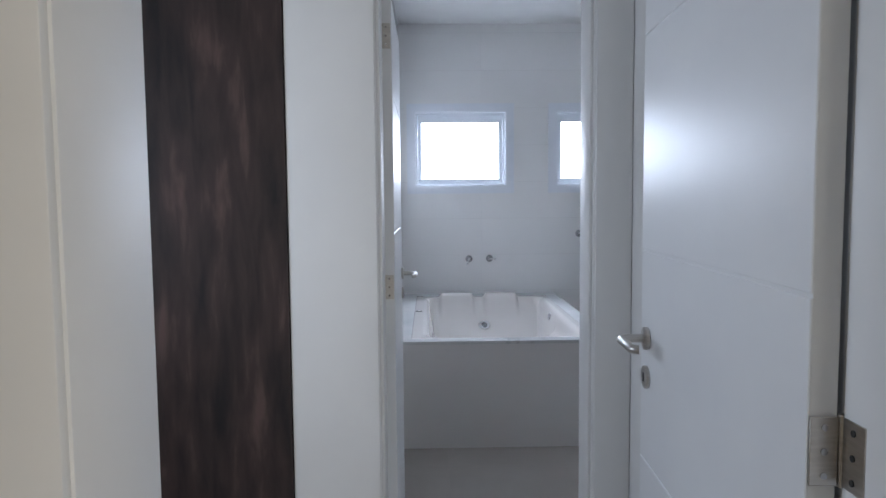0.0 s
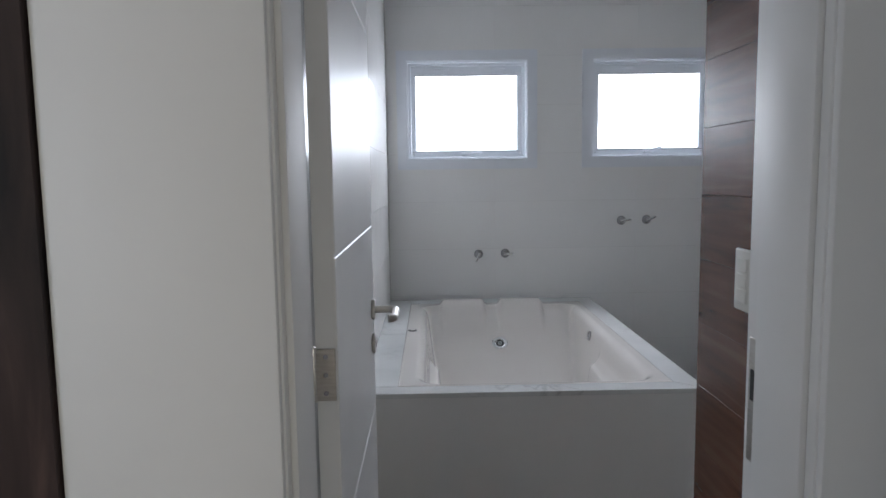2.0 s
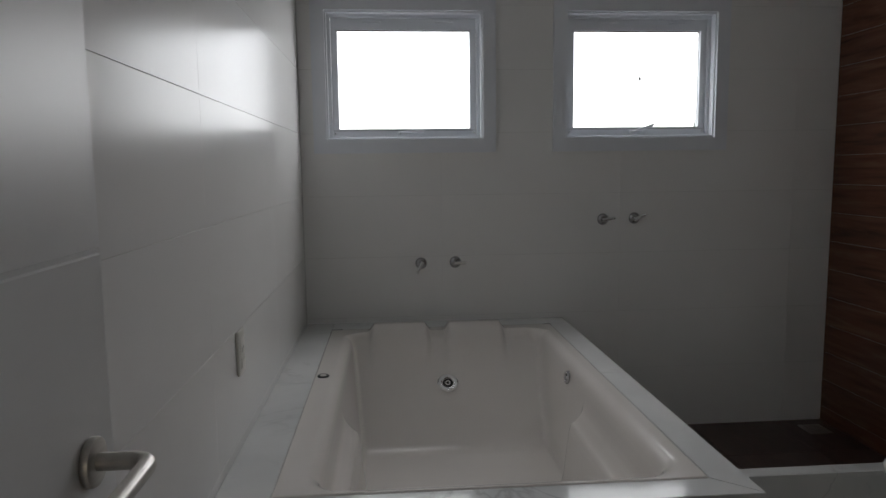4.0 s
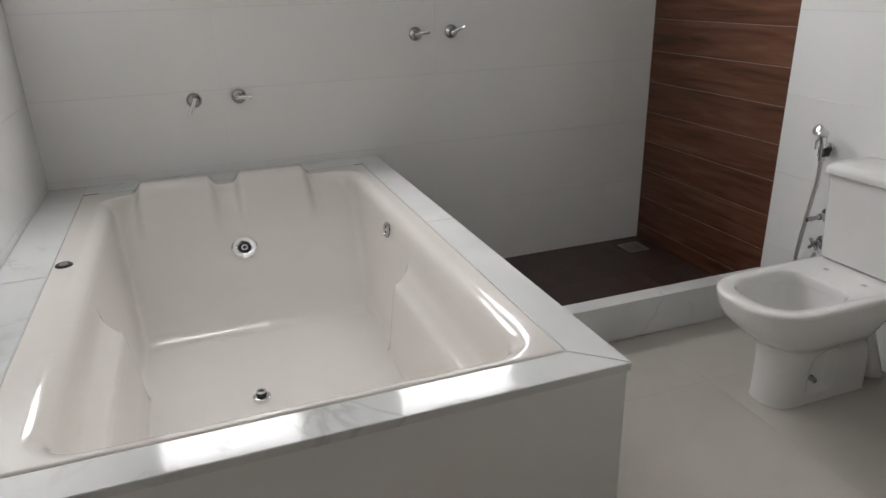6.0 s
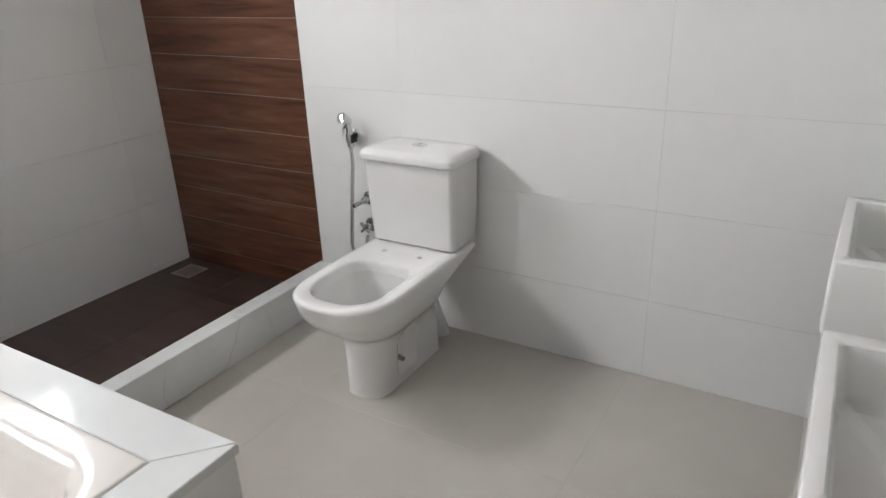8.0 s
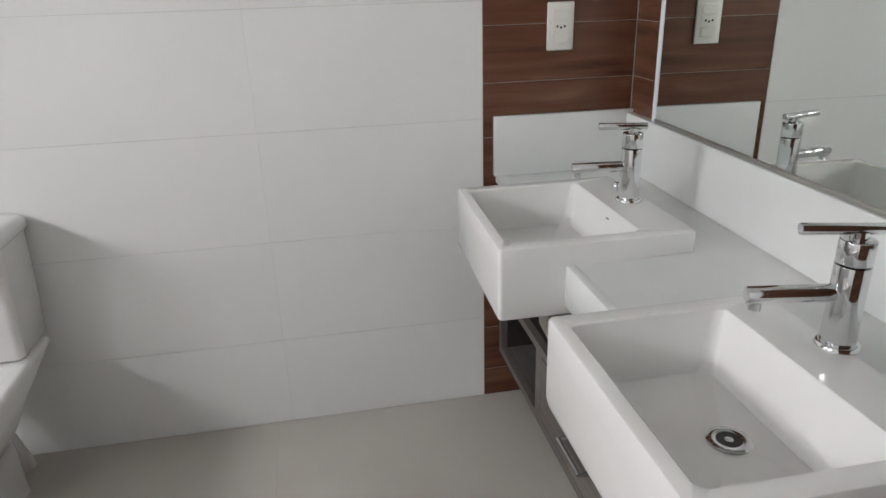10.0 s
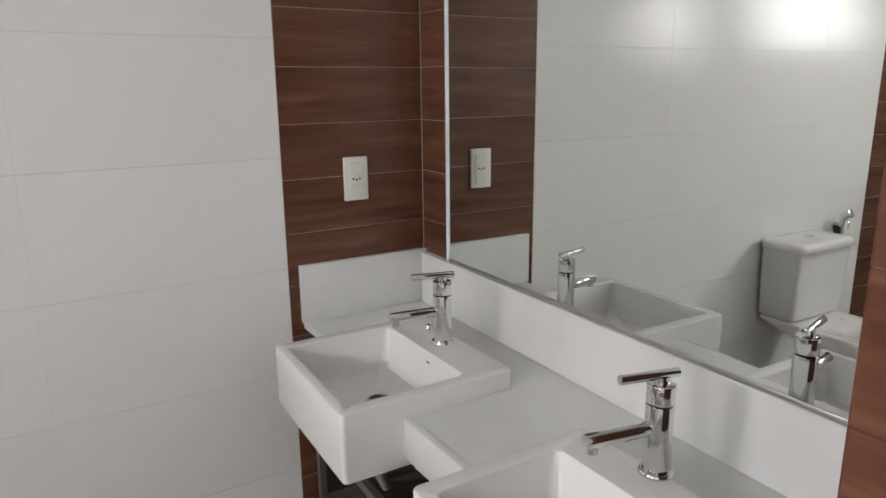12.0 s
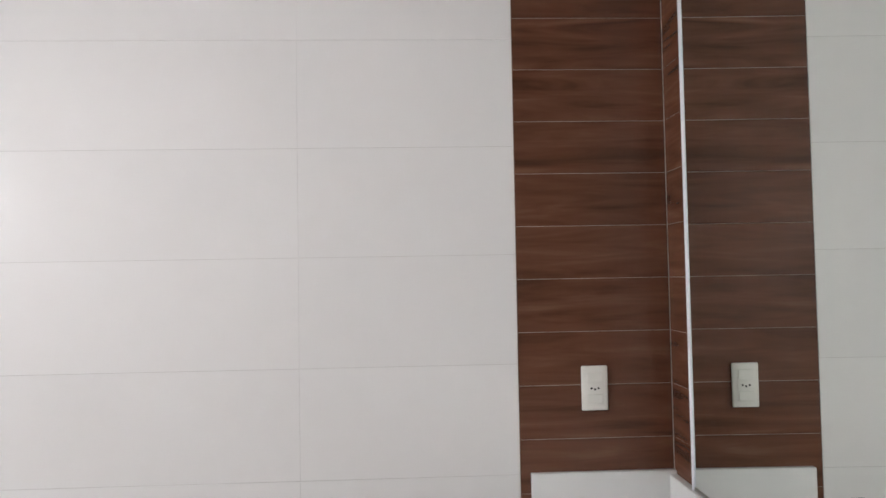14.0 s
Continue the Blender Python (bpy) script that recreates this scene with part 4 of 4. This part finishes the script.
def washbasin(x0, x1, skew, SB, by0):
    s_ = thing("washbasin", "white square semi-recessed ceramic washbasin on the marble top", "washbasin", group="washbasins of the vanity")
    bx0, bx1, by1, bz = x0 + 0.031, x1 - 0.031, SF - 0.022, 0.680
    bm = bmesh.new()

    def rr(a, b, c, d, r, z):
        return ([(x, y) for x, y in tank_ring(a, b, c, d, r, 5)], z)

    rings_ = [rr(x0 + 0.010, x1 - 0.010, SB + 0.10, SF - 0.010, 0.012, 0.628), rr(x0 + 0.002, x1 - 0.002, SB + 0.095, SF - 0.002, 0.012, 0.632),
              rr(x0, x1, SB + 0.09, SF, 0.010, 0.645), rr(x0, x1, SB + 0.09, SF, 0.010, CT + 0.0015), rr(x0, x1, SB, SF, 0.010, CT + 0.0017),
              rr(x0, x1, SB, SF, 0.010, ST - 0.005), rr(x0 + 0.0015, x1 - 0.0015, SB + 0.0015, SF - 0.0015, 0.010, ST - 0.0015), rr(x0 + 0.005, x1 - 0.005, SB + 0.005, SF - 0.005, 0.010, ST),
              rr(bx0, bx1, by0, by1, 0.014, ST), rr(bx0 + 0.003, bx1 - 0.003, by0 + 0.003, by1 - 0.003, 0.014, ST - 0.003),
              rr(bx0 + 0.012, bx1 - 0.012, by0 + 0.014, by1 - 0.008, 0.020, bz + 0.016), rr(bx0 + 0.022, bx1 - 0.022, by0 + 0.024, by1 - 0.018, 0.024, bz + 0.004),
              rr(bx0 + 0.14, bx1 - 0.14, by0 + 0.08, by1 - 0.10, 0.03, bz)]
    loft(rings_, bm)
    for v in bm.verts:                    # set a little out of square with the wall
        v.co.y -= skew * (v.co.x - x0) * max(0.0, v.co.y - SB) / (SF - SB)
    basin = part("basin", bm, CERAMIC, s_)
    cx = (x0 + x1) / 2
    dr = part("drain", ring((cx, 3.012, bz + 0.0008), (0, 0, 1), 0.017, 0.030, 0.003), DIMMED_CHROME, s_, "chrome basin drain")
    part("drain_bowl", cyl((cx, 3.012, bz + 0.0005), (cx, 3.012, bz + 0.0018), 0.018, n=20), RUBBER, dr)
    part("drain_cross", cyl((cx, 3.012, bz + 0.0015), (cx, 3.012, bz + 0.0030), 0.006, n=12), DIMMED_CHROME, dr)
    part("maker_mark", box(cx - 0.010 - 0.03, cx + 0.004 - 0.03, by0 + 0.0048, by0 + 0.0054, ST - 0.025, ST - 0.022), RUBBER, s_, "tiny dark printed mark", smooth=False)
    part("trap_pipe", tube([(cx, 3.02, 0.63), (cx, 3.02, 0.50), (cx, 3.00, 0.455), (cx, 2.94, 0.45), (cx, 2.62, 0.46)], 0.017, 14), STEEL, s_)
    return s_


def faucet(cx, yf=2.865):
    f = thing("basin_faucet", "chrome cylindrical single-lever faucet on the washbasin", "faucet", group="faucets of the vanity")
    z = ST
    part("base_ring", cyl((cx, yf, z), (cx, yf, z + 0.008), 0.030, 0.027, n=30, bevel=0.002), CHROME, f)
    part("faucet_body", cyl((cx, yf, z + 0.007), (cx, yf, z + 0.121), 0.0225, n=30, bevel=0.001), CHROME, f)
    part("cartridge", cyl((cx, yf, z + 0.1232), (cx, yf, z + 0.156), 0.0225, n=30, bevel=0.002), CHROME, f)
    dx, dy = math.sin(radians(15)), math.cos(radians(15))
    sp = part("spout", cyl((cx + dx * 0.015, yf + dy * 0.015, z + 0.080), (cx + dx * 0.130, yf + dy * 0.130, z + 0.075), 0.0125, n=20, bevel=0.002), CHROME, f)
    part("aerator", cyl((cx + dx * 0.117, yf + dy * 0.117, z + 0.066), (cx + dx * 0.117, yf + dy * 0.117, z + 0.055), 0.009, n=18), CHROME, sp)
    part("lever_neck", cyl((cx, yf, z + 0.154), (cx, yf, z + 0.167), 0.011, n=18), CHROME, f)
    part("lever", cyl((cx - dx * 0.030, yf - dy * 0.030, z + 0.170), (cx + dx * 0.076, yf + dy * 0.076, z + 0.170), 0.0078, n=18, bevel=0.002), CHROME, f)
    kn = part("pop_up_knob", cyl((cx + 0.077, yf - 0.005, z), (cx + 0.077, yf - 0.005, z + 0.012), 0.005, n=12), CHROME, f) if cx > 1.6 else None
    if kn:
        part("knob_top", cyl((cx + 0.077, yf - 0.005, z + 0.012), (cx + 0.077, yf - 0.005, z + 0.020), 0.009, 0.006, n=14), CHROME, kn)


for (a, b_), (xf, yf) in zip(SINKS, ((1.923, 2.830), (1.247, 2.842))):
    washbasin(a, b_, *((0.025, 2.785, 2.892) if a > 1.6 else (0.0, 2.835, 2.924)))
    faucet(xf, yf)

# hanging vanity cabinet below the top
cab = thing("vanity_cabinet", "low taupe vanity cabinet with a drawer and an open bay", "cabinet")
KX0, KX1, KY0, KY1, KZ0, KZ1 = PX1 + 0.004, XE - 0.012, YV + 0.002, 3.010, 0.165, 0.395
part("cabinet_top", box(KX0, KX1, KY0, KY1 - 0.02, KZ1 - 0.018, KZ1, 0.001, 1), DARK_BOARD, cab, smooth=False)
part("cabinet_bottom", box(KX0, KX1, KY0, KY1 - 0.02, KZ0, KZ0 + 0.018, 0.001, 1), GREY_WOOD, cab, smooth=False)
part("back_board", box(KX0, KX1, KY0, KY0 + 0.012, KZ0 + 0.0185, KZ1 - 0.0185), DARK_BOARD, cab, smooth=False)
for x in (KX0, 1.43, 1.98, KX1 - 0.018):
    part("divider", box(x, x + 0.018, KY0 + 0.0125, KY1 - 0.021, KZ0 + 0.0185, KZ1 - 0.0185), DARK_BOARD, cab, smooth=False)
part("face_frame", cells([KX0, 1.425, 1.455, 1.968, 2.010, KX1 - 0.022, KX1], [KZ0, KZ0 + 0.022, KZ1 - 0.022, KZ1 + 0.001],
                         [(KX0 + 0.001, 1.425, KZ0 + 0.022, KZ1 - 0.022), (1.455, 1.968, KZ0 + 0.022, KZ1 - 0.022), (2.010, KX1 - 0.022, KZ0 + 0.022, KZ1 - 0.022)],
                         lambda u, v, d: (u, d, v), KY1 - 0.0198, KY1), GREY_WOOD, cab, smooth=False)
for x0, x1 in ((1.458, 1.965), (KX0 + 0.004, 1.422)):
    dr = part("drawer_front", box(x0, x1, KY1 - 0.018, KY1 + 0.001, KZ0 + 0.025, KZ1 - 0.025, 0.0015, 1), GREY_WOOD, cab)
    xm = (x0 + x1) / 2
    part("handle", tube([(xm - 0.064, KY1, 0.268), (xm - 0.064, KY1 + 0.022, 0.268), (xm + 0.064, KY1 + 0.022, 0.268), (xm + 0.064, KY1, 0.268)], 0.0055, 10), DIMMED_CHROME, dr, "dark steel bar handle")

# mirror over the vanity
mirror = thing("vanity_mirror", "large frameless wall mirror with a slim aluminium edge", "mirror")
MX0, MX1, MZ0, MZ1 = PX1 + 0.003, 2.207, 0.906, 2.45
SET = Matrix.Translation((MX1, YV + 0.0078, 0)) @ Matrix.Rotation(radians(-1.15), 4, "Z")      # hung a little out of true


def hung(bm):
    bmesh.ops.transform(bm, matrix=SET, verts=bm.verts)
    return bm


part("mirror_glass", hung(box(MX0 - MX1, 0, 0, 0.005, MZ0, MZ1)), MIRROR, mirror, smooth=False)
part("edge_profile", hung(box(0.0003, 0.012, 0, 0.009, MZ0 - 0.012, MZ1, 0.002)), ALUMINIUM, mirror)
part("edge_profile", hung(box(MX0 - MX1, -0.0005, 0, 0.008, MZ0 - 0.009, MZ0 - 0.0003, 0.002)), STEEL, mirror)


# ---- sockets and switch ----
def wall_plate(name, label, category, m, holes_, rockers):
    """A 75 x 125 mm plate, centred, facing local +z; long side along local y."""
    p = thing(name, label, category)
    bm = box(-0.0375, 0.0375, -0.0625, 0.0625, 0, 0.009, 0.004, 3)
    part("cover_plate", bm, PLASTIC, p)
    part("insert", box(-0.0235, 0.0235, -0.046, 0.046, 0.0085, 0.0105, 0.001, 2), PLASTIC, p)
    for x, y in holes_:
        part("pin_hole", cyl((x, y, 0.0102), (x, y, 0.0109), 0.0032, n=12), RUBBER, p)
    for y in rockers:
        part("rocker", box(-0.021, 0.021, y - 0.013, y + 0.013, 0.010, 0.0125, 0.001, 1), PLASTIC, p)
    p.matrix_world = m
    return p


wall_plate("wall_socket", "ivory wall socket plate on wood-look tiles", "socket", Matrix(((0, 0, -1, XE - 0.0005), (-1, 0, 0, 2.842), (0, 1, 0, 1.137), (0, 0, 0, 1))),
           ((-0.010, 0.0), (0.0, -0.003), (0.010, 0.0)), (0.03, -0.03))
wall_plate("wall_socket", "white wall socket plate above the bathtub rim", "socket", Matrix(((0, 0, 1, XW + 0.0005), (1, 0, 0, 4.39), (0, 1, 0, 0.895), (0, 0, 0, 1))),
           ((-0.010, 0.012), (0.010, 0.012), (0.0, 0.002)), (-0.03,))
wall_plate("light_switch", "white light switch plate on the wood-look pier", "switch", Matrix(((0, 0, -1, PX0 - 0.0005), (-1, 0, 0, 2.80), (0, 1, 0, 1.225), (0, 0, 0, 1))),
           (), (0.031, 0.0, -0.031))

# ---- tiles and planks ----
for args in PIECES:
    lay(*args)
